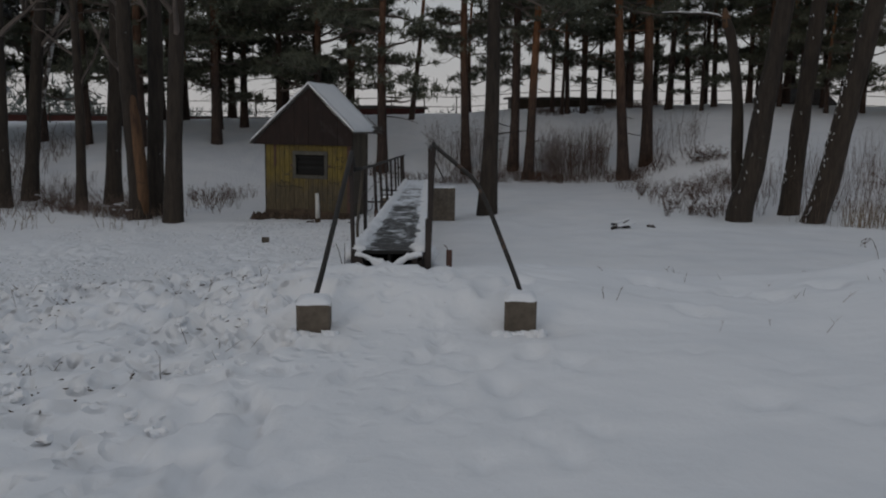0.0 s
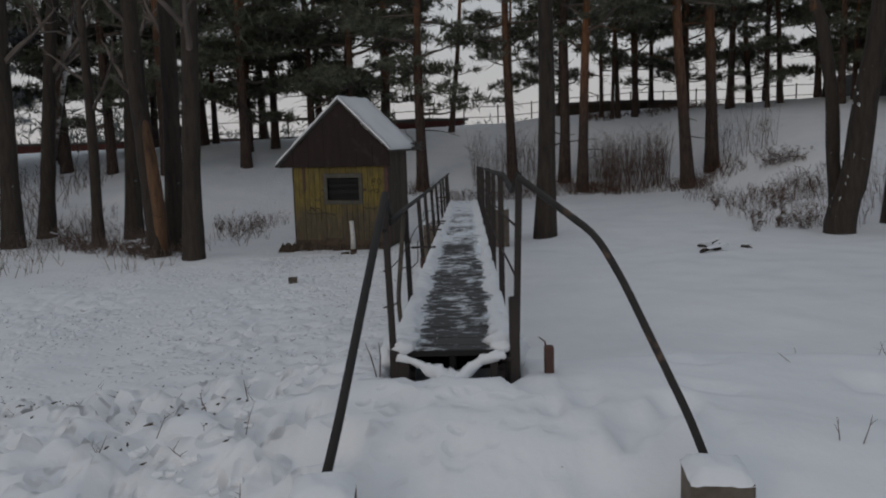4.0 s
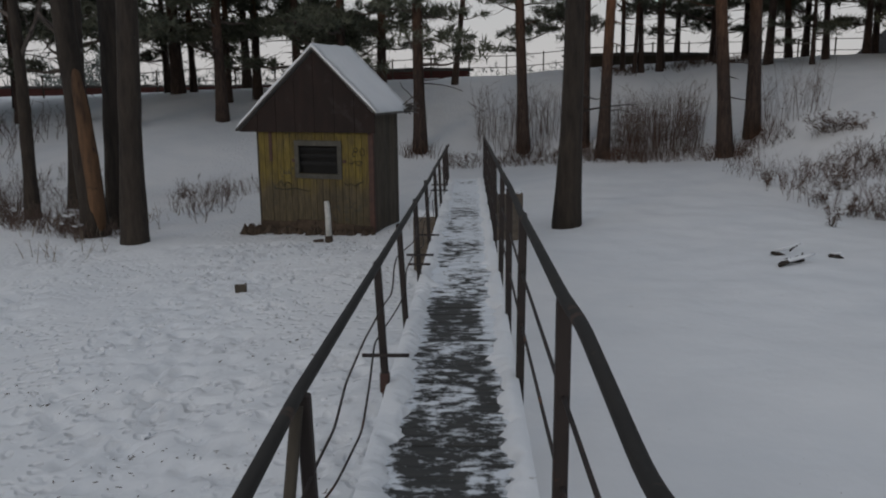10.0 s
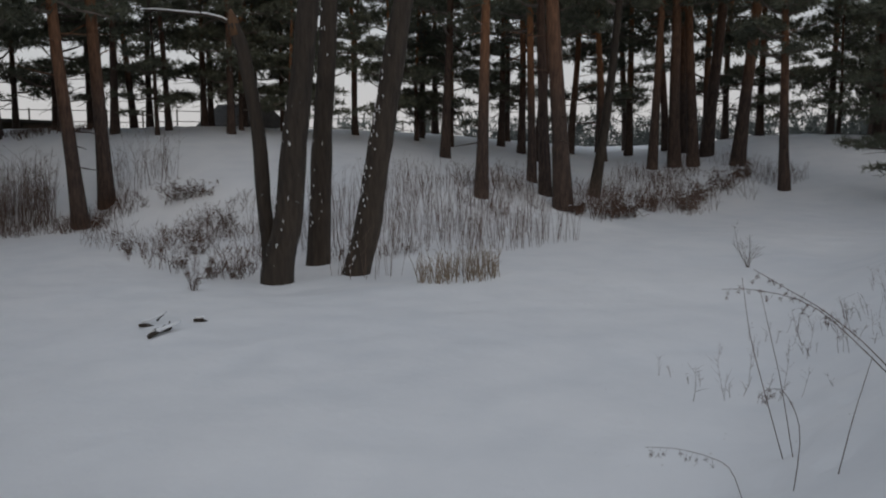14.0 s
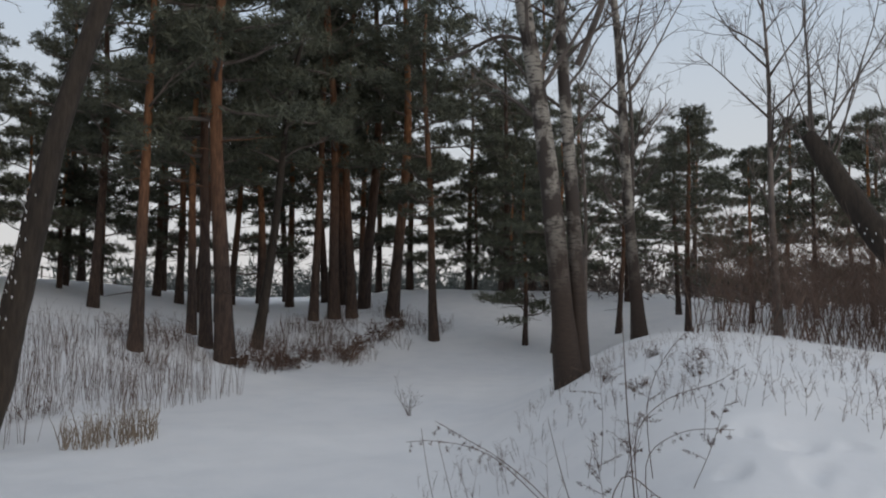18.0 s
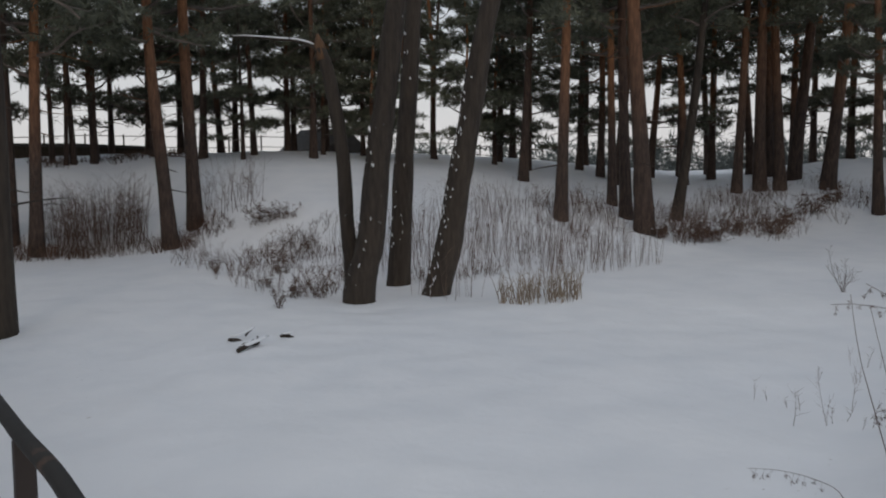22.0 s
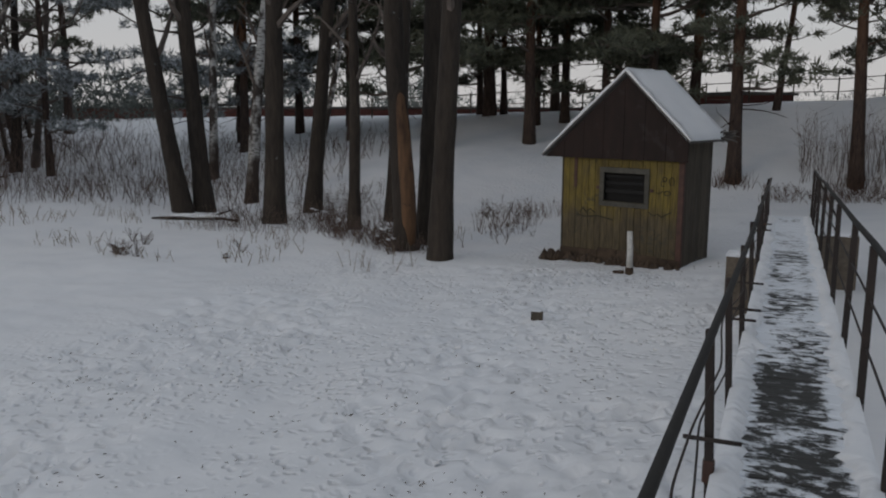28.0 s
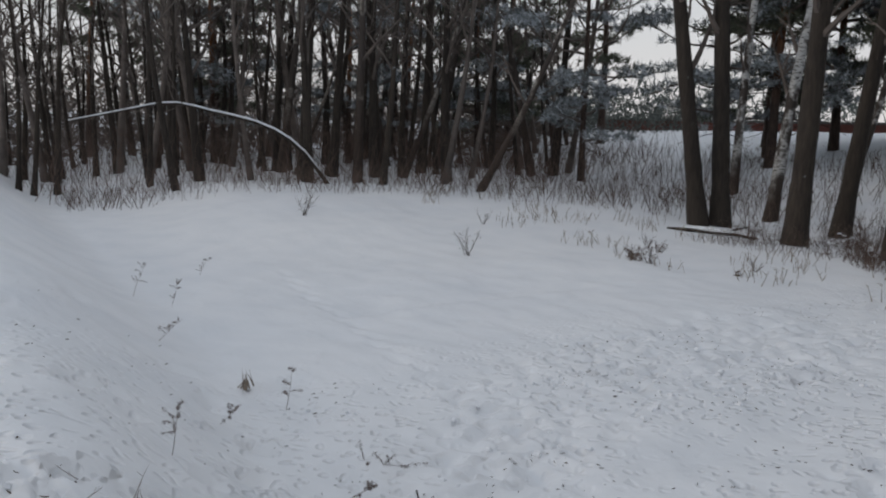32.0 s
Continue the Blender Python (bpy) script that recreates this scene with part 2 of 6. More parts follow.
def deck_material():
    """Wet dark boards, iced over and dusted with trodden snow in streaks across the walk."""
    m, nt, b = mat("deck_board", 0.5)
    grain = noise_tex(nt, 9.0, 6, 0.6, (0.25, 2.5, 1), "Object")
    geo = nt.nodes.new("ShaderNodeNewGeometry")
    mp = nt.nodes.new("ShaderNodeMapping")
    mp.inputs["Scale"].default_value = (8.0, 13.0, 1)
    nt.links.new(geo.outputs["Position"], mp.inputs[0])
    streak = node(nt, "ShaderNodeTexNoise", Scale=1.0, Detail=8.0, Roughness=0.75)
    nt.links.new(mp.outputs[0], streak.inputs["Vector"])
    mp2 = nt.nodes.new("ShaderNodeMapping")
    mp2.inputs["Scale"].default_value = (2.6, 1.1, 1)
    nt.links.new(geo.outputs["Position"], mp2.inputs[0])
    broad = node(nt, "ShaderNodeTexNoise", Scale=1.0, Detail=2.0, Roughness=0.5)
    nt.links.new(mp2.outputs[0], broad.inputs["Vector"])
    sep = nt.nodes.new("ShaderNodeSeparateXYZ")
    nt.links.new(geo.outputs["Position"], sep.inputs[0])
    far = node(nt, "ShaderNodeMapRange")
    nt.links.new(sep.outputs["Y"], far.inputs[0])
    far.inputs[1].default_value, far.inputs[2].default_value = 2.0, 14.0
    far.inputs[3].default_value, far.inputs[4].default_value = -0.07, 0.10
    ax = node(nt, "ShaderNodeMath")
    ax.operation = "ABSOLUTE"
    nt.links.new(sep.outputs["X"], ax.inputs[0])
    edge = node(nt, "ShaderNodeMapRange")
    nt.links.new(ax.outputs[0], edge.inputs[0])
    edge.inputs[1].default_value, edge.inputs[2].default_value = 0.16, 0.33
    edge.inputs[3].default_value, edge.inputs[4].default_value = 0.0, 0.20
    total = streak.outputs[0]
    for other, k in ((broad.outputs[0], 0.45), (far.outputs[0], 1.0), (edge.outputs[0], 1.0)):
        a = node(nt, "ShaderNodeMath")
        a.operation = "MULTIPLY_ADD"
        nt.links.new(other, a.inputs[0])
        a.inputs[1].default_value = k
        nt.links.new(total, a.inputs[2])
        total = a.outputs[0]
    f = ramp(nt, total, [(0.675, (0, 0, 0)), (0.71, (0.5, 0.5, 0.5)), (0.755, (1, 1, 1))])
    wood = ramp(nt, grain.outputs[0], [(0.3, (0.014, 0.014, 0.013)), (0.7, (0.05, 0.048, 0.044))]).outputs[0]
    nt.links.new(mix(nt, f.outputs[0], wood, (0.74, 0.77, 0.81)), b.inputs["Base Color"])
    rr = ramp(nt, f.outputs[0], [(0, (0.5, 0.5, 0.5)), (1, (0.8, 0.8, 0.8))])
    nt.links.new(rr.outputs[0], b.inputs["Roughness"])
    bump(nt, b, f.outputs[0], 0.7, 0.012)
    return m


def painted_board_material():
    """Yellow paint, worn to grey wood lower down, with scrawls and dark runs."""
    m, nt, b = mat("yellow_board", 0.75)
    grain = noise_tex(nt, 11.0, 6, 0.6, (2.2, 2.2, 0.25))
    wear = noise_tex(nt, 2.2, 6, 0.65, (1, 1, 0.6))
    co = nt.nodes.new("ShaderNodeTexCoord")
    sep = nt.nodes.new("ShaderNodeSeparateXYZ")
    nt.links.new(co.outputs["Object"], sep.inputs[0])
    h = node(nt, "ShaderNodeMapRange")
    nt.links.new(sep.outputs["Z"], h.inputs[0])
    h.inputs[1].default_value, h.inputs[2].default_value = 0.85, 1.5
    h.inputs[3].default_value, h.inputs[4].default_value = 0.30, -0.16
    a = node(nt, "ShaderNodeMath")
    a.operation = "ADD"
    nt.links.new(wear.outputs[0], a.inputs[0])
    nt.links.new(h.outputs[0], a.inputs[1])
    f = ramp(nt, a.outputs[0], [(0.36, (0, 0, 0)), (0.70, (1, 1, 1))])
    yellow = ramp(nt, grain.outputs[0], [(0.3, (0.075, 0.053, 0.010)), (0.7, (0.21, 0.155, 0.027))]).outputs[0]
    grey = ramp(nt, grain.outputs[0], [(0.3, (0.040, 0.030, 0.016)), (0.7, (0.125, 0.095, 0.050))]).outputs[0]
    col = mix(nt, f.outputs[0], yellow, grey)
    scr = noise_tex(nt, 3.4, 3, 0.5, (1, 1, 1.3))
    g = ramp(nt, scr.outputs[0], [(0.485, (0, 0, 0)), (0.495, (1, 1, 1)), (0.515, (1, 1, 1)), (0.525, (0, 0, 0))])
    lim = noise_tex(nt, 0.9, 2, 0.5)
    k = ramp(nt, lim.outputs[0], [(0.5, (0, 0, 0)), (0.6, (0.7, 0.7, 0.7))])
    col = mix(nt, mix(nt, 1.0, g.outputs[0], k.outputs[0], "MULTIPLY"), col, (0.035, 0.035, 0.03))
    info = nt.nodes.new("ShaderNodeObjectInfo")
    r = ramp(nt, info.outputs["Random"], [(0, (0.72, 0.7, 0.66)), (1, (1.05, 1.05, 1.0))])
    nt.links.new(mix(nt, 1.0, col, r.outputs[0], "MULTIPLY"), b.inputs["Base Color"])
    bump(nt, b, grain.outputs[0], 0.5, 0.008)
    return m


SNOW = snow_material()
PINE_BARK = pine_bark_material()
DARK_BARK = grainy("dark_bark", (0.016, 0.012, 0.010), (0.066, 0.050, 0.037), 12.0, 0.95, (1, 1, 0.2), 0.07, ((0.34, 0.35, 0.37), 3.0, 0.69))
PALE_BARK = grainy("pale_bark", (0.03, 0.016, 0.010), (0.19, 0.10, 0.048), 9.0, 0.9, (1, 1, 0.2), 0.04, ((0.035, 0.022, 0.016), 3.0, 0.62))
BIRCH_BARK = birch_bark_material("birch_bark", (0.29, 0.262, 0.225), 4.4, 1.8)
WHITE_BIRCH = birch_bark_material("white_birch_bark", (0.52, 0.51, 0.49), 2.0, 0.6)
NEEDLES = frosted("pine_needles", (0.045, 0.052, 0.035), (0.150, 0.155, 0.105), (0.48, 0.50, 0.51), 0.68)
FROST_NEEDLES = frosted("frosted_needles", (0.075, 0.088, 0.085), (0.19, 0.21, 0.21), (0.52, 0.55, 0.59), 0.46)
TWIG = frosted("twigs", (0.065, 0.052, 0.044), (0.17, 0.135, 0.115), (0.6, 0.62, 0.66), 0.71)
DRY_GRASS = grainy("dry_grass", (0.13, 0.10, 0.072), (0.33, 0.265, 0.20), 3.0, 0.9, vary=0)
BRUSH = grainy("brown_brush", (0.062, 0.041, 0.032), (0.165, 0.110, 0.085), 3.0, 0.9, vary=0)
DECK = deck_material()
STEEL = grainy("painted_steel", (0.014, 0.010, 0.009), (0.042, 0.029, 0.024), 9.0, 0.75, (1, 1, 0.5), 0.004, ((0.13, 0.055, 0.03), 7.0, 0.60))
PIPE = grainy("worn_pipe", (0.009, 0.008, 0.007), (0.025, 0.021, 0.017), 9.0, 0.75, (1, 1, 1), 0.003, ((0.10, 0.06, 0.04), 5.0, 0.60))
CONCRETE = grainy("concrete", (0.075, 0.060, 0.045), (0.19, 0.155, 0.12), 14.0, 0.9, (1, 1, 1), 0.006)
YELLOW = painted_board_material()
GABLE = grainy("rusty_gable", (0.013, 0.0065, 0.005), (0.030, 0.015, 0.011), 5.0, 0.9, (1, 1, 0.4), 0.005, ((0.035, 0.025, 0.022), 3.0, 0.58))
SIDE = grainy("grey_board", (0.04, 0.032, 0.023), (0.11, 0.09, 0.066), 10.0, 0.85, (2, 2, 0.25), 0.006)
CORNER = grainy("rust_corner", (0.04, 0.02, 0.016), (0.10, 0.045, 0.032), 9.0, 0.7)
FRAME = grainy("grey_frame", (0.05, 0.047, 0.038), (0.12, 0.112, 0.092), 12.0, 0.8)
# near-black: shade inside the bridge end and the hut put into the colour
DARK = grainy("dark_inside", (0.006, 0.006, 0.006), (0.014, 0.013, 0.012), 4.0, 0.9)
ROOFING = grainy("roof_sheet", (0.05, 0.045, 0.042), (0.13, 0.12, 0.11), 6.0, 0.7)
WHITE = grainy("whitewash", (0.40, 0.39, 0.36), (0.70, 0.69, 0.66), 12.0, 0.8, spots=((0.10, 0.08, 0.06), 7.0, 0.60))
LITTER = grainy("frozen_earth", (0.03, 0.02, 0.014), (0.11, 0.075, 0.05), 12.0, 0.95)
RED_WALL = grainy("dull_red_wall", (0.11, 0.035, 0.028), (0.20, 0.07, 0.055), 2.0, 0.8)
SCRAWL = grainy("faded_scrawl", (0.022, 0.02, 0.014), (0.05, 0.043, 0.026), 20.0, 0.9, vary=0)
DEAD_LEAF = grainy("dead_leaves", (0.055, 0.030, 0.020), (0.17, 0.095, 0.062), 4.0, 0.9, vary=0.2)
FARWOOD = frosted("far_crowns", (0.05, 0.06, 0.054), (0.12, 0.135, 0.12), (0.5, 0.53, 0.57), 0.66)

# ---------------------------------------------------------------- mesh helpers
class Geo:
    """Vertices, faces and material slots of one mesh under way."""

    def __init__(self):
        self.v, self.f, self.m = [], [], []

    def tube(self, pts, radii, sides=6, slot=0, cap=True):
        """A pipe or branch through points, each ring with its radius."""
        base, n = len(self.v), len(pts)
        side = None
        for i, p in enumerate(pts):
            d = (pts[min(i + 1, n - 1)] - pts[max(i - 1, 0)])
            d = d.normalized() if d.length > 1e-9 else Vector((0, 0, 1))
            if side is None:
                side = d.cross(Vector((0.31, 0.95, 0.1))) if abs(d.z) > 0.6 else d.cross(Vector((0, 0, 1)))
            side = (side - d * side.dot(d)).normalized()
            up = d.cross(side)
            r = radii[i] if isinstance(radii, (list, tuple)) else radii
            for k in range(sides):
                a = 2 * math.pi * k / sides
                self.v.append(p + (side * math.cos(a) + up * math.sin(a)) * r)
        for i in range(n - 1):
            for k in range(sides):
                a, b = base + i * sides + k, base + i * sides + (k + 1) % sides
                self.f.append((a, b, b + sides, a + sides))
                self.m.append(slot)
        if cap:
            self.f.append(tuple(base + k for k in reversed(range(sides))))
            self.f.append(tuple(base + (n - 1) * sides + k for k in range(sides)))
            self.m += [slot, slot]

    def tri(self, a, b, c, slot=0):
        i = len(self.v)
        self.v += [a, b, c]
        self.f.append((i, i + 1, i + 2))
        self.m.append(slot)

    def box(self, lo, hi, slot=0, bevel=0.0):
        """An upright box with its edges cut at the four upright corners and round the top."""
        (x0, y0, z0), (x1, y1, z1) = lo, hi
        c = bevel
        base = len(self.v)
        if c <= 0:
            for z in (z0, z1):
                self.v += [Vector(p) for p in ((x0, y0, z), (x1, y0, z), (x1, y1, z), (x0, y1, z))]
            for q in ((3, 2, 1, 0), (4, 5, 6, 7), (0, 1, 5, 4), (1, 2, 6, 5), (2, 3, 7, 6), (3, 0, 4, 7)):
                self.f.append(tuple(base + i for i in q))
                self.m.append(slot)
            return
        def ring(z, k):
            a0, b0, a1, b1 = x0 + k, y0 + k, x1 - k, y1 - k
            return [Vector(p) for p in ((a0 + c, b0, z), (a1 - c, b0, z), (a1, b0 + c, z), (a1, b1 - c, z), (a1 - c, b1, z), (a0 + c, b1, z), (a0, b1 - c, z), (a0, b0 + c, z))]
        for z, k in ((z0, c), (z0 + c, 0), (z1 - c, 0), (z1, c)):
            self.v += ring(z, k)
        for j in range(3):
            for k in range(8):
                a, b = base + j * 8 + k, base + j * 8 + (k + 1) % 8
                self.f.append((a, b, b + 8, a + 8))
                self.m.append(slot)
        self.f.append(tuple(base + k for k in reversed(range(8))))
        self.f.append(tuple(base + 24 + k for k in range(8)))
        self.m += [slot, slot]

    def mesh(self, name, mats, smooth=False):
        me = bpy.data.meshes.new(name)
        me.from_pydata([tuple(v) for v in self.v], [], self.f)
        for m in mats if isinstance(mats, (list, tuple)) else [mats]:
            me.materials.append(m)
        if me.polygons:
            me.polygons.foreach_set("material_index", self.m)
            if smooth:
                me.polygons.foreach_set("use_smooth", [True] * len(me.polygons))
        me.update()
        return me


def thing(name, label, category, at=(0, 0, 0), rz=0.0, group="", kind=""):
    ob = new(name)
    ob.empty_display_size = 0.1
    ob.matrix_world = pose(*at, 0, 0, rz)
    return tagged(ob, label, category, group, kind)


def part(name, geo, material, parent, label="", smooth=False):
    ob = new(name, geo.mesh(name, material, smooth))
    ob.parent = parent
    if label:
        tagged(ob, label)
    return ob


def piece(name, data, parent, m):
    """One of many alike pieces on a shared mesh."""
    ob = new(name, data)
    ob.parent = parent
    ob.matrix_basis = m
    return ob


def rnd(a, b):
    return random.uniform(a, b)


def rvec():
    while True:
        v = Vector((rnd(-1, 1), rnd(-1, 1), rnd(-1, 1)))
        if 0.05 < v.length < 1:
            return v.normalized()

def sst(a, b, v):
    t = min(max((v - a) / (b - a), 0.0), 1.0)
    return t * t * (3 - 2 * t)


def lerp_row(rows, x):
    """Value at x of a line through (x, value) rows."""
    if x <= rows[0][0]:
        return rows[0][1]
    for (a, p), (b, q) in zip(rows, rows[1:]):
        if x <= b:
            return p + (q - p) * (x - a) / (b - a)
    return rows[-1][1]


NEAR_FOOT = [(-40, 3.5), (-12, 3.2), (-4, 2.4), (0, 2.2), (4, 2.6), (9, 4.4), (15, 7.0), (24, 9.5), (50, 12)]
NEAR_TOP = [(-60, 0.5), (-30, -0.05), (-20, -0.30), (-13, -0.50), (-7, -0.55), (-3, -0.45), (0, -0.40), (3, -0.36), (6, 0.1), (10, 0.75), (16, 0.8), (22, 0.75), (40, 0.2)]
NEAR_RUN = [(-16, 3.2), (-6, 2.4), (-2, 1.9), (3, 1.9), (7, 3.2), (12, 5.0), (30, 6)]
FAR_FOOT = [(-60, 30), (-24, 24), (-12, 20.5), (-6, 24.5), (2, 26.5), (6, 26.5), (9, 25.0), (13, 17.5), (17, 14.5), (20, 14.0), (30, 15.5), (50, 18)]
FAR_RUN = [(-60, 26), (-12, 20), (-4, 14), (5, 13), (12, 21), (20, 24), (40, 24)]
FAR_TOP = [(-70, 0.5), (-25, 1.0), (-8, 1.45), (2, 1.9), (10, 2.5), (22, 2.6), (34, 2.4), (50, 1.6), (80, 1.2)]


def ground(x, y):
    """Height of the snow: the frozen stream, the bank walked from and the wooded bank beyond."""
    z = -1.42 + 0.33 * math.tanh(x / 5)
    z += 0.7 * sst(-14, -30, x) * sst(4, 10, y)
    f = lerp_row(NEAR_FOOT, x)
    near = sst(f, f - lerp_row(NEAR_RUN, x), y)
    top = lerp_row(NEAR_TOP, x) + 0.10 * sst(-3, -6, y) + 0.27 * math.exp(-(x / 2.0) ** 2) * sst(-1.45, -0.65, y)
    top -= 0.34 * sst(2.5, -2.0, y) * sst(8, 13, x)
    z += (top - z) * near
    z += 0.055 * math.exp(-((y + 0.24) / 0.17) ** 2) * math.exp(-(x / 0.55) ** 4)
    z += 0.035 * math.exp(-((y + 1.35) / 0.55) ** 2) * math.exp(-((x - 0.25) / 1.5) ** 4)
    z -= 0.20 * math.exp(-(x / 0.33) ** 6) * math.exp(-((y - 0.12) / 0.28) ** 4) * 0.85
    z -= 0.32 * math.exp(-((x - 10.1) / 2.9) ** 4) * sst(11.5, 14.6, y) * sst(20.5, 17.6, y)
    f, run = lerp_row(FAR_FOOT, x), lerp_row(FAR_RUN, x)
    s = (y - f) / run
    if s > 0:
        z += (lerp_row(FAR_TOP, x) - z) * (0.30 * sst(0, 0.35, s) + 0.70 * sst(0.1, 1.0, s))
    # the snowy rise that closes the valley down the stream
    b, r = math.degrees(math.atan2(x, y)), math.hypot(x, y)
    end = 2.25 - 0.7 * sst(76, 90, b)
    z += max(0.0, end - z) * sst(29, 53, r) * sst(50, 63, b) * sst(140, 115, b)
    return z

# ---------------------------------------------------------------- the ground
import collections


def axis_steps(spans, limit, growth):
    """Even steps along each span (from, to, step), then ever wider ones out to the limit."""
    xs = []
    for lo, hi, fine in spans:
        n = max(1, round((hi - lo) / fine))
        xs += [lo + (hi - lo) * k / n for k in range(n)]
    hi, step = spans[-1][1], spans[-1][2]
    x = hi
    xs.append(x)
    while x < limit:
        step *= growth
        x += step
        xs.append(x)
    x, step, left = spans[0][0], spans[0][2], []
    while x > -limit:
        step *= growth
        x -= step
        left.append(x)
    return left[::-1] + xs


def lane(x, y):
    """The trodden lane that comes down from the hut."""
    return math.exp(-((x + 4.3 + 0.12 * y) / 0.5) ** 2) * sst(2, 4, y) * sst(16, 13, y)


def relief(x, y):
    """Uneven snow: drifts everywhere, trodden prints on the hut's side of the bridge and by its near end."""
    z = 0.05 * noise.noise((x * 0.55, y * 0.55, 1.7)) + 0.025 * noise.noise((x * 1.7, y * 1.7, 4.1))
    tread = sst(0.2, -1.5, x) * sst(17, 12, y) * sst(-16, -8, x)
    if tread > 0.02:
        z += 0.022 * tread * noise.noise((x * 3.3, y * 3.3, 9.3))
    path = sst(0.1, -0.5, y) * sst(3.0, 1.6, abs(x))
    if path > 0.02:
        z *= 1 - 0.55 * path
        z += path * (0.014 * noise.noise((x * 4.2, y * 4.2, 2.2)) + 0.010 * noise.noise((x * 11, y * 11, 3.1)))
    z -= 0.05 * lane(x, y)
    bank = sst(-0.5, 0.3, y) * sst(4, 2, y)
    z += 0.05 * bank * noise.noise((x * 1.1, y * 1.1, 7.7))
    if y > 19 or abs(x) > 12:
        z += 0.10 * noise.noise((x * 0.3, y * 0.3, 5.5))
    return z


def snow_height(x, y):
    return ground(x, y) + relief(x, y)


def print_spots():
    """Where boots have gone: (x, y, heading, size, depth)."""
    random.seed(5)
    out = []
    for _ in range(8500):
        x, y = random.uniform(-9.5, -0.6), random.uniform(1.5, 15.5)
        thick = noise.noise((x * 0.35, y * 0.35, 3.0)) + 0.25 * noise.noise((x * 1.1, y * 1.1, 6.0))
        thick += 0.25 - 0.3 * sst(-5.5, -9, x) * sst(11, 6, y) - 1.6 * lane(x, y)
        if y > ground_line(x) and random.random() < thick * 1.3:
            out.append((x, y, random.uniform(0, 3.14), random.uniform(0.45, 1.0), random.uniform(0.02, 0.065)))
    for _ in range(100):
        x = random.gauss(0.1, 1.2)
        y = random.uniform(-4.0, -0.25)
        out.append((x, y, random.gauss(1.57, 0.6), random.uniform(0.6, 1.0), random.uniform(0.02, 0.06)))
    for _ in range(60):
        out.append((random.uniform(-12, -1.2), random.uniform(-1.5, 2.6), random.uniform(0, 3.1), random.uniform(0.9, 1.6), random.uniform(0.07, 0.15)))
    for _ in range(950):
        out.append((random.uniform(-5.5, -0.7), random.gauss(0.0, 1.2), random.uniform(0, 3.1), random.uniform(0.4, 0.95), random.uniform(0.03, 0.09)))
    for _ in range(620):
        x, y = random.uniform(-6.5, -0.5), random.uniform(-5.0, -0.8)
        if noise.noise((x * 0.7, y * 0.7, 8.0)) > -0.15:
            out.append((x, y, random.uniform(0, 3.1), random.uniform(0.45, 1.05), random.uniform(0.03, 0.085)))
    for _ in range(70):
        x = random.uniform(0.8, 8.0)
        out.append((x, random.uniform(-1.0, 3.0), random.uniform(0, 3.1), random.uniform(0.8, 1.4), random.uniform(0.03, 0.07)))
    for k in range(26):
        out.append((-5.2 - 0.42 * k, 4.6 + 0.05 * k + 0.14 * (k % 2), 0.1, 0.85, 0.06))
    return out


def ground_line(x):
    return lerp_row(NEAR_FOOT, x) - 0.3


cells = collections.defaultdict(list)
for spot in print_spots():
    for i in (-1, 0, 1):
        for j in (-1, 0, 1):
            cells[(math.floor(spot[0] / 0.5) + i, math.floor(spot[1] / 0.5) + j)].append(spot)


def printed(x, y):
    """How deep the boot prints go at a place, with the snow they push up round them."""
    z = 0.0
    for px, py, a, size, deep in cells.get((math.floor(x / 0.5), math.floor(y / 0.5)), ()):
        dx, dy = x - px, y - py
        u = (dx * math.cos(a) + dy * math.sin(a)) / (0.15 * size)
        v = (dy * math.cos(a) - dx * math.sin(a)) / (0.095 * size)
        d = u * u + v * v
        if d < 9:
            z += -deep * math.exp(-d * d) + 0.2 * deep * math.exp(-(d - 2.2) ** 2)
    return max(z, -0.13)


gx = axis_steps([(-14.0, -9.0, 0.16), (-9.0, -1.2, 0.075), (-1.2, 1.3, 0.05), (1.3, 8.0, 0.12)], 900, 1.07)
gy = axis_steps([(-4.0, -1.3, 0.08), (-1.3, 0.7, 0.05), (0.7, 12.5, 0.08), (12.5, 17.0, 0.13)], 900, 1.07)
verts, faces = [], []
for y in gy:
    for x in gx:
        far = min(1.0, max(0.0, (math.hypot(x, y) - 120) / 300))
        verts.append((x, y, (snow_height(x, y) + printed(x, y)) * (1 - far) + 0.6 * far))
nx = len(gx)
for j in range(len(gy) - 1):
    for i in range(nx - 1):
        a = j * nx + i
        faces.append((a, a + 1, a + nx + 1, a + nx))
gm = bpy.data.meshes.new("ground")
gm.from_pydata(verts, [], faces)
gm.materials.append(SNOW)
gm.polygons.foreach_set("use_smooth", [True] * len(gm.polygons))
gm.update()
tagged(new("ground", gm), "snow-covered frozen stream with trodden banks and open field", "ground", "", "structure")

# ---------------------------------------------------------------- trees
def wander(start, direction, length, steps, wiggle, rise=0.0):
    """Points of a limb that bends as it grows."""
    pts, p, d = [start.copy()], start.copy(), direction.normalized()
    for _ in range(steps):
        d = (d + rvec() * wiggle + Vector((0, 0, rise))).normalized()
        p = p + d * (length / steps)
        pts.append(p.copy())
    return pts


def taper(r0, r1, n):
    return [r0 + (r1 - r0) * i / (n - 1) for i in range(n)]


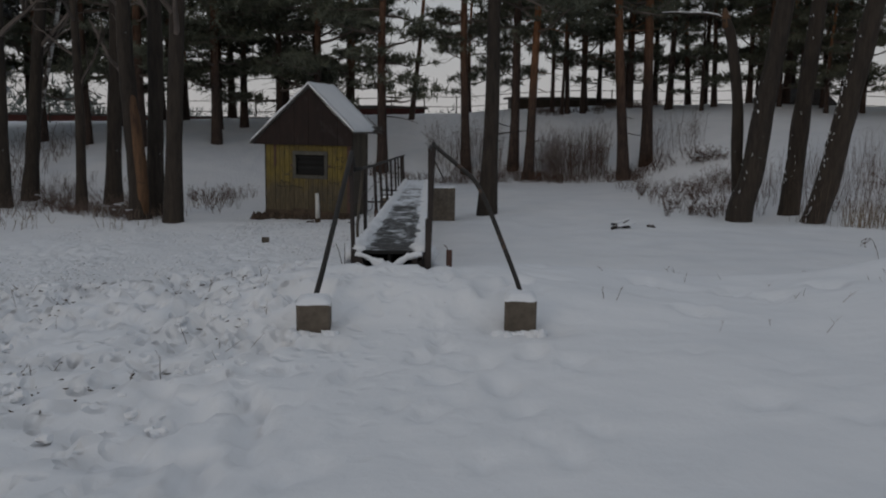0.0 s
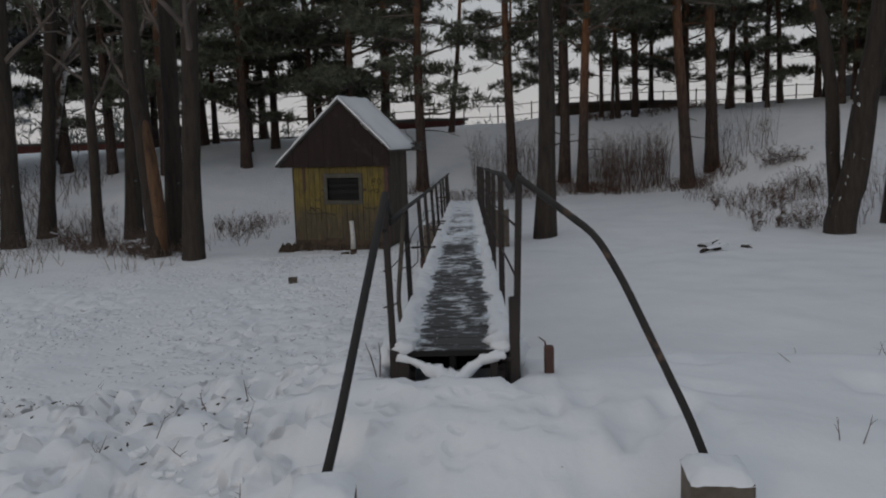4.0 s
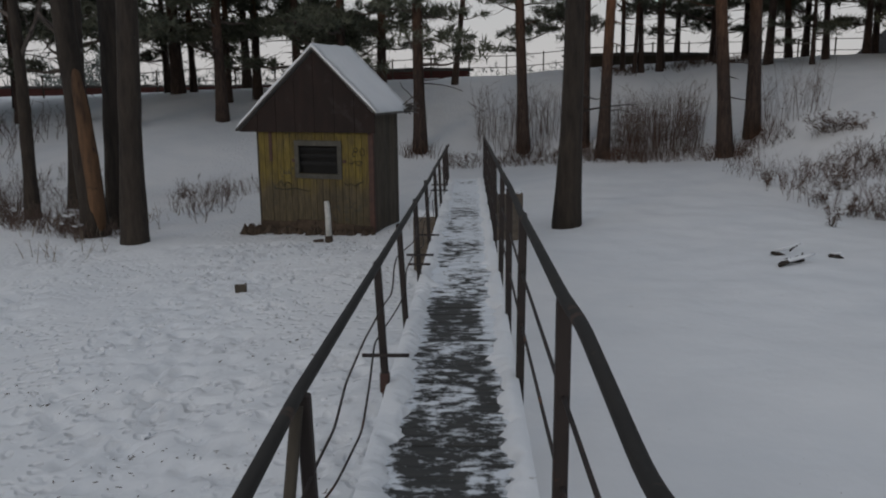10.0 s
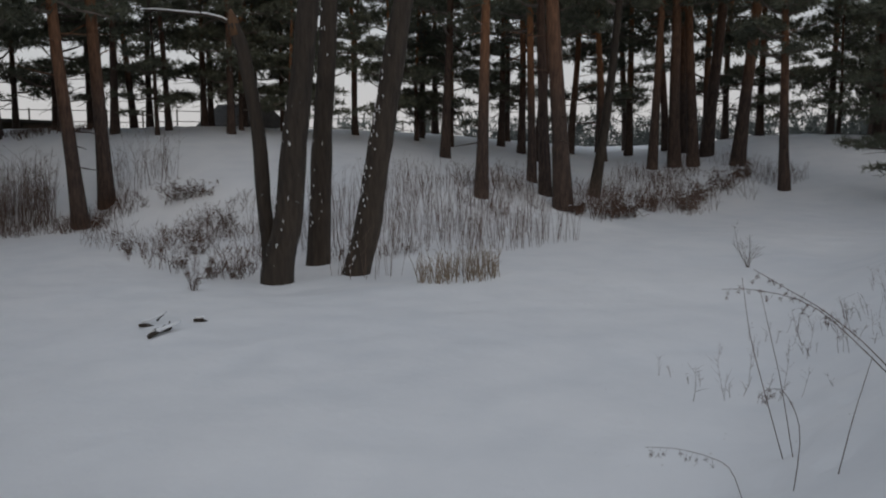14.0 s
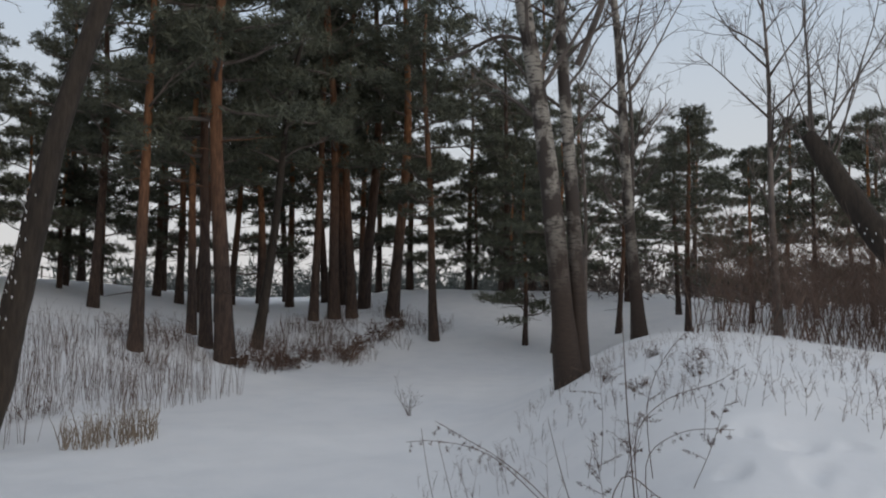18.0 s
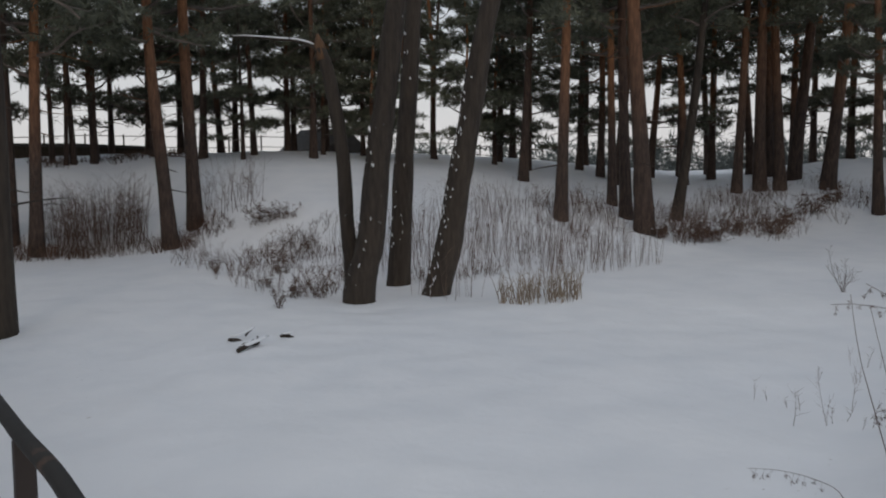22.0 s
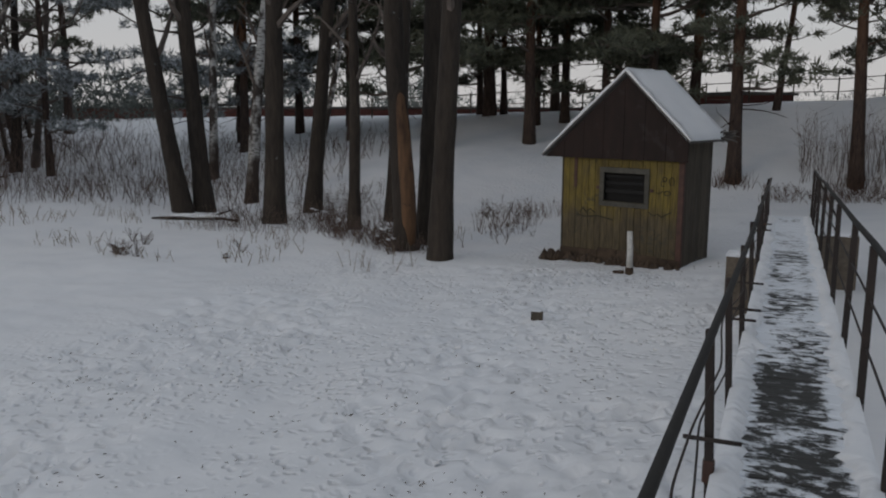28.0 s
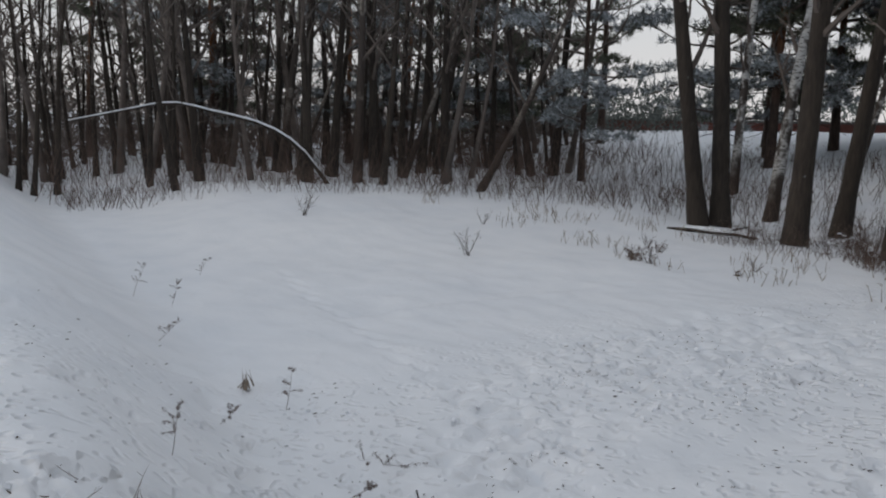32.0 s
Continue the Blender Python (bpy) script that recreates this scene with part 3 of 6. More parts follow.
def trunk_line(height, lean, bow, steps=10):
    """A trunk's axis from its foot: lean (x, y) metres at the top, a bow in the middle and a little waviness."""
    pts = []
    ph = rnd(0, 6.28)
    for i in range(steps + 1):
        s = i / steps
        w = 0.012 * height * math.sin(s * 7 + ph) * s
        b = math.sin(math.pi * s)
        pts.append(Vector((lean[0] * s + bow[0] * b + w, lean[1] * s + bow[1] * b - w * 0.7, -0.35 + s * (height + 0.35))))
    return pts


def bent_line(bends, steps):
    """A trunk's axis led softly through a few bends, each (x, y, z) from its foot."""
    p = [Vector(b) for b in bends]
    p = [p[0]] + p + [p[-1]]
    out, n = [], len(bends) - 1
    for i in range(steps + 1):
        k = min(int(i / steps * n), n - 1)
        u = i / steps * n - k
        a, b, c, d = p[k], p[k + 1], p[k + 2], p[k + 3]
        out.append(0.5 * ((2 * b) + (c - a) * u + (2 * a - 5 * b + 4 * c - d) * u * u + (3 * b - a - 3 * c + d) * u ** 3))
    return out


def trunk_radii(d, steps, top=0.25, flare=1.35):
    out = []
    for i in range(steps + 1):
        s = i / steps
        r = d / 2 * (1 - (1 - top) * s)
        if s < 0.12:
            r *= 1 + (flare - 1) * (1 - s / 0.12)
        out.append(r)
    return out


def along(pts, s):
    k = min(int(s * (len(pts) - 1)), len(pts) - 2)
    return pts[k].lerp(pts[k + 1], s * (len(pts) - 1) - k)


def needle_clump(g, c, size, n, drift):
    """A brush of needle sprays round a twig's end."""
    for _ in range(n):
        d = (rvec() + drift * 0.7 + Vector((0, 0, 0.15))).normalized()
        s = d.cross(rvec())
        if s.length < 0.05:
            continue
        s = s.normalized() * size * rnd(0.06, 0.115)
        o = c + rvec() * size * 0.25
        tip = o + d * size * rnd(0.75, 1.25)
        g.tri(o - s, o + s, tip)


def pine_proto(height, d, crown_from, spread, limbs, clumps, lean=(0, 0), bow=(0, 0), bark=None, label=""):
    """A Scots pine: a tall bare trunk, dead stubs, long crooked limbs and a domed crown of separate needle pads."""
    t = thing("pine_tree", label or "tall Scots pine with dark needles in snowy ground", "tree")
    pts = trunk_line(height, lean, bow, 14)
    g = Geo()
    g.tube(pts, trunk_radii(d, 14, 0.24), 9)
    for _ in range(9):
        s = rnd(0.12, crown_from + 0.10)
        o = along(pts, s)
        a = rnd(0, 6.28)
        g.tube(wander(o, Vector((math.cos(a), math.sin(a), rnd(-0.3, 0.15))), rnd(0.3, 1.9), 4, 0.25), taper(0.024, 0.006, 5), 4)
    part("trunk", g, bark or PINE_BARK, t, smooth=True)
    gl, gc = Geo(), Geo()
    for i in range(limbs):
        rel = min(0.99, (i + rnd(0, 1)) / limbs)
        s = crown_from + (0.985 - crown_from) * rel
        o = along(pts, s)
        a = i * 2.4 + rnd(-0.5, 0.5)
        dome = (0.70 + 0.5 * math.sin(math.pi * min(1.0, rel * 1.15))) * math.sqrt(max(0.05, 1 - rel ** 3))
        reach = spread * dome * rnd(0.55, 1.15)
        limb = wander(o, Vector((math.cos(a), math.sin(a), rnd(-0.15, 0.25) + 0.55 * rel * rel)), reach, 6, 0.30, 0.03)
        gl.tube(limb, taper(0.062 * (1.1 - 0.6 * rel), 0.014, 7), 4, cap=False)
        n_pad = 3 + (reach > 1.6) + (reach > 2.4)
        for k in range(n_pad):
            u = rnd(0.42, 1.0) if k else 0.99
            q = along(limb, min(0.995, u)) + Vector((rnd(-0.6, 0.6), rnd(-0.6, 0.6), rnd(0.0, 0.3)))
            gl.tube([along(limb, max(0.2, u - 0.2)), q.lerp(along(limb, u), 0.4), q], [0.018, 0.012, 0.005], 3, cap=False)
            r = rnd(0.45, 0.85)
            for _ in range(clumps // 3):
                b = rnd(0, 6.28)
                w = math.sqrt(rnd(0, 1)) * r
                off = Vector((math.cos(b) * w, math.sin(b) * w, rnd(-0.12, 0.30) * (1.25 - w / r)))
                needle_clump(gc, q + off, rnd(0.20, 0.36), 11, off.normalized() * 0.5)
    tagged(part("limb_frame", gl, TWIG, t), kind="stuff")
    part("crown", gc, NEEDLES, t)
    return t


def branch_tree(g, pts, r, depth, count, length, rise, twigs, limb_r=0.42, low=0.34):
    """Branches off an axis, and off those again, down to twigs."""
    for i in range(count):
        s = rnd(0.30, 0.98) if depth else low + (0.98 - low) * (i + rnd(0, 1)) / count
        o = along(pts, min(s, 0.995))
        axis = (pts[-1] - pts[0]).normalized()
        side = axis.cross(rvec())
        if side.length < 0.1:
            continue
        d = axis * rnd(0.35, 0.9) + side.normalized() * rnd(0.6, 1.0) + Vector((0, 0, 0.25))
        ln = length * rnd(0.55, 1.15) * (1.15 - 0.6 * s)
        limb = wander(o, d, ln, (6, 4, 2)[min(depth, 2)], 0.17, rise)
        rr = r * (limb_r if depth == 0 else 0.5) * (1.1 - 0.55 * s)
        n = len(limb)
        g.tube(limb, taper(rr, max(rr * 0.18, 0.0028), n), 5 if depth == 0 else 3, cap=False)
        if depth < twigs:
            branch_tree(g, limb, rr, depth + 1, max(3, int(count * 0.55)), ln * 0.55, rise, twigs)


def bare_tree(label, at, height, d, lean=(0, 0), bow=(0, 0), bark=None, count=13, length=3.4, twigs=2, name="bare_tree", group="", top=0.2, flare=1.35, rise=0.03, limb_r=0.42, bends=None, low=0.34):
    t = thing(name, label, "tree", at, 0, group)
    pts = bent_line(bends, 26) if bends else trunk_line(height, lean, bow, 26)
    g = Geo()
    g.tube(pts, [r * (1 + rnd(-0.05, 0.05)) for r in trunk_radii(d, 26, top, flare)], 11)
    part("trunk", g, bark or DARK_BARK, t, smooth=True)
    if count:
        gb = Geo()
        branch_tree(gb, pts, d / 2, 0, count, length, rise, twigs, limb_r, low)
        part("bare_crown", gb, TWIG, t)
    return t


def root(x, y):
    return (x, y, snow_height(x, y) - 0.02)


def plant(proto, x, y, size=1.0, turn=None, tall=1.0, group="pines on the far bank", label=""):
    m = pose(*root(x, y), 0, 0, rnd(0, 360) if turn is None else turn) @ Matrix.Diagonal((size, size, size * tall, 1))
    c = copy_thing(proto, m)
    tagged(c, label, "", group)
    return c


random.seed(11)
PINES = [
    pine_proto(15.0, 0.46, 0.22, 2.9, 30, 36),
    pine_proto(15.5, 0.43, 0.36, 2.7, 25, 36, (0.5, 0.2), (0.1, 0.1)),
    pine_proto(14.0, 0.44, 0.40, 3.0, 24, 36, (-0.3, 0.4), (-0.15, 0.0)),
    pine_proto(16.0, 0.48, 0.42, 3.0, 24, 36, (0.2, -0.5), (0.1, -0.15)),
    pine_proto(11.5, 0.33, 0.13, 3.0, 28, 36, (0.1, 0.1)),
]
# the first of each kind stands in the row along the far bank too
for proto, (x, y), turn in zip(PINES, [(-1.70, 28.5), (1.94, 28.5), (4.56, 27.7), (8.45, 26.75), (-10.3, 34.8)], (0, 80, 150, 230, 300)):
    proto.matrix_world = pose(*root(x, y), 0, 0, turn)
    tagged(proto, "", "", "pines on the far bank")

# far bank, behind and beside the bridge
for x, y, k, s, tall in (
    (3.98, 28.6, 1, 1.05, 1), (9.62, 27.8, 1, 1.15, 1), (7.1, 38.4, 0, 0.5, 1.6), (7.5, 37.7, 1, 0.44, 1.8), (7.85, 37.9, 3, 0.54, 1.5),
    (8.75, 38.2, 0, 0.7, 1.3), (11.2, 37.6, 0, 0.7, 1.2), (14.9, 35.0, 2, 0.66, 1.3), (17.3, 36.6, 0, 0.7, 1.2), (18.4, 38.2, 4, 0.95, 1), (13.2, 40.0, 4, 1.0, 1), (16.2, 40.5, 4, 1.05, 1), (10.2, 41.0, 4, 0.9, 1), (21.5, 41.0, 4, 1.1, 1),
    (12.7, 35.5, 2, 0.85, 1), (19.0, 36.0, 3, 0.8, 1.1), (14.5, 38.0, 3, 0.7, 1), (20.5, 37.5, 1, 0.75, 1), (11.2, 38.5, 4, 0.9, 1),
    (-9.2, 35.5, 0, 0.88, 1), (-13.7, 38.3, 0, 1.3, 1), (-13.2, 39.0, 0, 0.75, 1),
    (-5.0, 32.0, 4, 1.25, 1), (-3.6, 34.0, 0, 0.95, 1), (-7.0, 33.5, 4, 1.2, 1), (-6.0, 38.5, 4, 1.15, 1), (-16.5, 38.0, 0, 1.0, 1), (-19.5, 40.5, 0, 1.0, 1),
    (2.6, 40.5, 4, 0.8, 1), (-14.8, 40.0, 4, 1.1, 1), (-11.0, 40.5, 0, 1.0, 1), (-8.0, 41.0, 0, 0.9, 1), (-18.0, 43.0, 4, 1.3, 1), (-4.4, 41.0, 4, 1.1, 1), (-21.0, 37.5, 0, 1.05, 1), (5.0, 38.5, 4, 0.8, 1.1), (9.0, 39.0, 2, 0.8, 1.1), (-12.6, 30.0, 0, 1.05, 1), (-15.8, 32.0, 4, 1.3, 1.15), (-9.6, 31.5, 0, 1.0, 1), (-18.4, 33.0, 0, 1.1, 1), (-22.8, 35.5, 4, 1.3, 1.1), (16.6, 32.5, 0, 0.75, 1), (20.0, 34.0, 4, 0.75, 1), (19.0, 31.5, 4, 0.65, 1), (17.6, 33.5, 4, 0.65, 1), (13.8, 33.6, 4, 0.6, 1)):
    plant(PINES[k], x, y, s, None, tall)
# the slim pine that leans against the open sky
slim = pine_proto(13.5, 0.28, 0.45, 1.5, 14, 24, (1.3, 0.1), label="slim pine leaning against the open sky")
slim.matrix_world = pose(*root(-0.66, 36.5))
tagged(slim, "", "", "pines on the far bank")

# the pine hill to the right of the stream
for x, y, k, s, tall in (
    (19.45, 19.9, 3, 0.92, 1.05), (24.1, 27.1, 1, 1.0, 0.95), (28.1, 33.5, 4, 0.8, 1), (23.6, 33.2, 1, 0.72, 1), (22.4, 19.6, 1, 1.0, 1.15), (21.65, 18.1, 3, 1.3, 0.95),
    (23.5, 21.3, 1, 0.82, 1.2), (33.1, 22.5, 3, 0.95, 1.15), (34.4, 22.1, 1, 1.35, 0.95), (34.9, 21.4, 3, 1.1, 1.05), (38.9, 24.4, 1, 1.15, 1),
    (37.6, 22.4, 3, 1.3, 1), (35.9, 19.7, 3, 1.3, 0.95), (33.4, 16.1, 1, 1.02, 0.95), (50.8, 18.9, 4, 1.1, 1), (56.0, 19.4, 1, 1.4, 1), (25.3, 35.8, 1, 0.66, 1),
    (29.5, 35.3, 1, 0.95, 1), (31.5, 31.0, 1, 0.9, 1), (36.0, 30.0, 3, 0.9, 1), (41.0, 27.0, 3, 1.0, 1), (23.0, 38.0, 3, 0.7, 1),
    (46.0, 24.0, 1, 1.05, 1), (44.0, 32.0, 3, 1.0, 1),
    (47.0, 17.8, 3, 1.0, 1), (45.0, 22.0, 4, 0.75, 1), (47.7, 20.2, 4, 0.72, 1), (44.5, 16.6, 4, 0.7, 1), (49.5, 16.1, 4, 0.8, 1), (46.0, 12.8, 4, 0.7, 1), (29.5, 26.5, 3, 1.0, 1), (27.5, 30.5, 4, 0.75, 1), (23.5, 30.5, 4, 0.68, 1), (36.0, 35.0, 4, 1.3, 1), (49.0, 28.0, 4, 1.4, 1), (53.0, 23.0, 4, 1.4, 1), (24.5, 40.5, 4, 0.85, 1), (40.5, 31.5, 4, 1.3, 1), (32.0, 37.0, 0, 0.9, 1), (26.5, 32.0, 4, 0.75, 1), (30.8, 28.8, 0, 0.9, 1), (38.5, 27.8, 0, 1.0, 1), (43.5, 26.0, 0, 1.05, 1), (21.0, 32.0, 4, 0.72, 1), (34.5, 26.5, 2, 1.05, 1), (28.0, 23.8, 2, 1.05, 1)):
    plant(PINES[k], x, y, s, None, tall, "pines on the hill")

tilted = pine_proto(14.5, 0.42, 0.45, 2.6, 18, 36, (1.1, -1.4), bark=DARK_BARK, label="tilted pine with snow-flecked dark bark")
tilted.matrix_world = pose(*root(25.1, 19.6))
tagged(tilted, "", "", "pines on the hill")

# crowns seen over the mound, down the stream
for x, y, k, s in ((56, 8, 2, 0.8), (60, 13, 0, 0.9), (64, 4, 4, 1.0), (53, -3, 2, 0.75), (58, -8, 0, 0.75), (66, 19, 3, 1.1), (50, -9, 4, 0.9), (70, 10, 2, 1.1), (62, 24, 0, 1.1), (74, -2, 3, 0.85)):
    plant(PINES[k], x, y, s, None, 1.0, "pines down the stream")

# pines among the bare trees on the hut's side
for x, y, k, s in ((-22.5, 30.5, 2, 1.0), (-24.5, 33.0, 4, 1.3), (-20.0, 36.0, 0, 1.05), (-27.5, 37.0, 3, 1.1), (-38.0, 27.0, 4, 1.3), (-44.0, 22.0, 2, 1.1), (-47.0, 14.0, 4, 1.3), (-40.0, 37.0, 0, 1.1), (-50.0, 28.0, 2, 1.1), (-52.0, 8.0, 2, 1.1), (-46.0, 34.0, 4, 1.4), (-31.0, 42.0, 2, 1.1)):
    plant(PINES[k], x, y, s, None, 1.0, "pines by the stream bend")

FROSTY = pine_proto(12.5, 0.30, 0.16, 3.0, 32, 30, label="snow-dusted pine with blue-grey frosted needles")
for o in FROSTY.children:
    if o.name.startswith("crown"):
        o.data.materials[0] = FROST_NEEDLES
FROSTY.matrix_world = pose(*root(-26.7, 23.6))
tagged(FROSTY, "", "", "pines by the stream bend")
for x, y, s in ((-24.0, 29.0, 1.0), (-36.0, 24.5, 1.1), (-40.0, 19.0, 1.1), (-21.5, 31.5, 1.05), (-42.5, 12.5, 1.1)):
    plant(FROSTY, x, y, s, None, 1.0, "pines by the stream bend")

random.seed(21)
# the straight trunk beside the far end of the bridge
t1 = pine_proto(15.5, 0.48, 0.40, 2.7, 26, 36, (0.3, 0.0), (0, 0), DARK_BARK, "thick dark pine trunk rising from the level snow")
t1.matrix_world = pose(*root(1.95, 15.42))

# three leaning trunks on the shore
def snow_flecks(t, bends, r, n, side):
    """Snow blown into the bark along one flank of a trunk."""
    g = Geo()
    line = bent_line(bends, 40)
    for _ in range(n):
        u = rnd(0.05, 0.62) ** 1.1
        c = along(line, u)
        a = side + rnd(-0.7, 0.7)
        w = r * (1.06 - 0.45 * u)
        p = c + Vector((math.cos(a) * w, math.sin(a) * w, 0))
        ln, k = rnd(0.015, 0.06), rnd(0.007, 0.019)
        g.tube([p - Vector((0, 0, ln)), p + rvec() * 0.015, p + Vector((rnd(-0.02, 0.02), rnd(-0.02, 0.02), ln))], [k * 0.3, k, k * 0.3], 5)
    tagged(part("snow_fleck", g, SNOW, t, "snow caught in the bark", smooth=True), kind="stuff")


G = "leaning trunks on the shore"
bends = [(0.05, 0, -0.4), (0.0, 0.0, 0.1), (0.07, -0.04, 0.66), (0.24, -0.14, 1.4), (0.40, -0.2, 3.1), (0.55, -0.3, 4.4), (0.80, -0.45, 6.8), (1.3, -0.6, 10.0), (2.2, -0.8, 14.5)]
t = bare_tree("stout leaning brown trunk with a kinked foot", root(9.08, 15.55), 14.5, 0.78, bark=DARK_BARK, count=7, length=2.4, twigs=2, group=G, top=0.42, flare=1.15, bends=bends, limb_r=0.09, rise=-0.04, low=0.8)
snow_flecks(t, bends, 0.35, 26, 3.4)
bends = [(0, 0, -0.3), (-0.03, 0.0, 0.9), (-0.13, 0.0, 1.8), (-0.2, 0.02, 3.3), (-0.40, 0.13, 4.8), (-0.50, 0.18, 5.3), (-0.62, 0.24, 5.65)]
t = bare_tree("slim dead side trunk with a broken orange top", root(9.24, 16.1), 5.6, 0.37, bark=DARK_BARK, count=0, group=G, top=0.7, bends=bends)
g = Geo()
g.tube([Vector((-0.56, 0.21, 5.40)), Vector((-0.63, 0.24, 5.75)), Vector((-0.66, 0.26, 5.95))], [0.145, 0.115, 0.03], 8)
part("broken_top", g, PALE_BARK, t, "splintered orange wood", smooth=True)
g = Geo()
arm = wander(Vector((-0.58, 0.22, 5.6)), Vector((-0.75, 0.4, 0.62)), 2.2, 7, 0.16, -0.10)
g.tube(arm, taper(0.05, 0.012, 8), 6)
branch_tree(g, arm, 0.035, 1, 6, 0.9, -0.02, 2)
part("limb", g, DARK_BARK, t, smooth=True)
g = Geo()
g.tube([p + Vector((0, 0, 0.035)) for p in arm], taper(0.035, 0.01, 8), 5)
part("snow_cap", g, SNOW, t, "snow lying along the limb", smooth=True)
bends = [(0, 0, -0.4), (0.09, -0.06, 1.45), (0.16, -0.1, 3.15), (0.30, -0.19, 5.25), (0.42, -0.26, 7.4), (0.7, -0.4, 10.5), (1.1, -0.6, 15.0)]
t = bare_tree("dark straight trunk standing behind two leaning ones", root(11.25, 17.35), 15.0, 0.62, bark=DARK_BARK, count=7, length=2.4, twigs=2, group=G, top=0.45, flare=1.2, bends=bends, limb_r=0.09, rise=-0.04, low=0.78)
snow_flecks(t, bends, 0.275, 24, 3.6)
bends = [(-0.08, 0.05, -0.4), (0.0, 0.0, 0.1), (0.23, -0.16, 1.16), (0.40, -0.28, 2.5), (0.63, -0.44, 4.05), (0.86, -0.6, 5.75), (1.10, -0.77, 7.1), (1.9, -1.2, 10.5), (2.9, -1.7, 14.5)]
t = bare_tree("stout trunk leaning far over, snow on its flank", root(11.18, 15.5), 14.5, 0.72, bark=DARK_BARK, count=7, length=2.2, twigs=2, group=G, top=0.5, flare=1.15, bends=bends, limb_r=0.09, rise=-0.04, low=0.8)
snow_flecks(t, bends, 0.33, 120, 3.0)

# the clump beside the hut
G = "trunks beside the hut"
bare_tree("tall dark trunk with a rounded foot in the snow", root(-6.92, 16.03), 14.0, 0.50, (0.6, 0.25), (-0.05, 0), DARK_BARK, 9, 3.0, 1, group=G, top=0.6)
peeled = bare_tree("broken trunk with its bark peeled to orange wood", root(-8.15, 17.0), 9.5, 0.56, (-0.40, -0.2), (0.0, 0), DARK_BARK, 6, 2.0, 1, group=G, top=0.6)
g = Geo()
g.tube([Vector((0.12, -0.12, 0.15)), Vector((0.10, -0.13, 0.7)), Vector((0.06, -0.14, 1.7)), Vector((-0.02, -0.14, 2.7)), Vector((-0.10, -0.14, 3.5)), Vector((-0.16, -0.12, 4.0))], [0.15, 0.185, 0.19, 0.17, 0.12, 0.03], 12)
part("bare_wood", g, PALE_BARK, peeled, "strip of bare orange wood", smooth=True)
bare_tree("dark trunk standing close to the peeled one", root(-8.05, 17.9), 14.0, 0.52, (0.35, 0.15), (0, 0), DARK_BARK, 9, 2.8, 1, group=G, top=0.6)
bare_tree("thick dark trunk farther up the hut's shore", root(-10.7, 21.5), 14.0, 0.55, (0.6, 0.2), (0, 0), DARK_BARK, 9, 2.8, 1, group=G, top=0.5)
bare_tree("thin dark trunk among the clump", root(-11.0, 19.6), 12.0, 0.34, (0.1, 0), (0.05, 0), DARK_BARK, 9, 2.4, 1, group=G, top=0.45)
bare_tree("dark trunk with patches of snow", root(-13.9, 22.1), 13.0, 0.52, (1.6, 0.9), (-0.25, 0), DARK_BARK, 10, 3.0, 1, group=G, top=0.5)
bare_tree("stout reddish trunk on the hut's shore", root(-13.65, 19.65), 14.0, 0.60, (0.4, 0.3), (0, 0), DARK_BARK, 10, 3.0, 1, group=G, top=0.55)
bare_tree("leaning birch with white upper bark", root(-16.95, 23.1), 12.0, 0.44, (1.1, 0.8), (-0.1, 0), WHITE_BIRCH, 11, 2.6, 2, "birch_tree", G, 0.35)
bare_tree("dark upright trunk paired with a leaning one", root(-17.2, 21.05), 14.0, 0.58, (-0.7, -0.5), (0, 0), DARK_BARK, 10, 3.0, 1, group=G, top=0.5)
bare_tree("dark trunk leaning away from its twin", root(-17.4, 20.3), 14.0, 0.55, (-1.4, -1.2), (-0.1, 0), DARK_BARK, 10, 3.0, 1, group=G, top=0.5)
bare_tree("slim white birch behind the dark pair", root(-20.6, 25.8), 13.0, 0.36, (0.4, 0.3), (0, 0), WHITE_BIRCH, 10, 2.4, 2, "birch_tree", G, 0.35)
bare_tree("birch stem leaning beside the hut clump", root(-14.6, 23.0), 11.0, 0.24, (2.2, 0.3), (0.2, 0), WHITE_BIRCH, 8, 2.2, 1, "birch_tree", G, 0.35)

# the birch on the mound, its neighbours and the snag
random.seed(31)
birch = bare_tree("tall birch with pale patched bark on the mound", root(17.2, 5.0), 15.5, 0.54, (-0.95, 1.85), (0.1, -0.1), BIRCH_BARK, 17, 4.4, 3, "birch_tree", "birches on the mound", 0.3, limb_r=0.24)
bare_tree("second slimmer birch stem rising with the first", root(17.42, 4.83), 15.0, 0.38, (-0.36, 0.7), (0.1, 0), BIRCH_BARK, 15, 4.2, 3, "birch_tree", "birches on the mound", 0.3, limb_r=0.26)
bare_tree("dark slender birch behind the mound", root(26.5, 5.4), 17.0, 0.42, (-0.7, 1.3), (0, 0), BIRCH_BARK, 15, 4.4, 3, "birch_tree", "birches on the mound", 0.28, limb_r=0.26)
bare_tree("thin young tree beside the birch", root(23.5, 6.4), 8.0, 0.18, (0.3, 0.2), (0, 0), TWIG, 10, 2.4, 3, group="birches on the mound")
SNAG = [(0, -0.7, -0.4), (0, 0.1, 0.8), (0.0, 1.0, 2.0), (0.05, 2.0, 3.5), (0.10, 2.85, 5.0), (0.12, 3.15, 5.5)]
snag = bare_tree("stout dark willow snag broken off, leaning over the mound", root(22.1, -2.75), 5.5, 1.02, bark=DARK_BARK, count=0, name="willow_tree", top=0.34, bends=SNAG)
g = Geo()
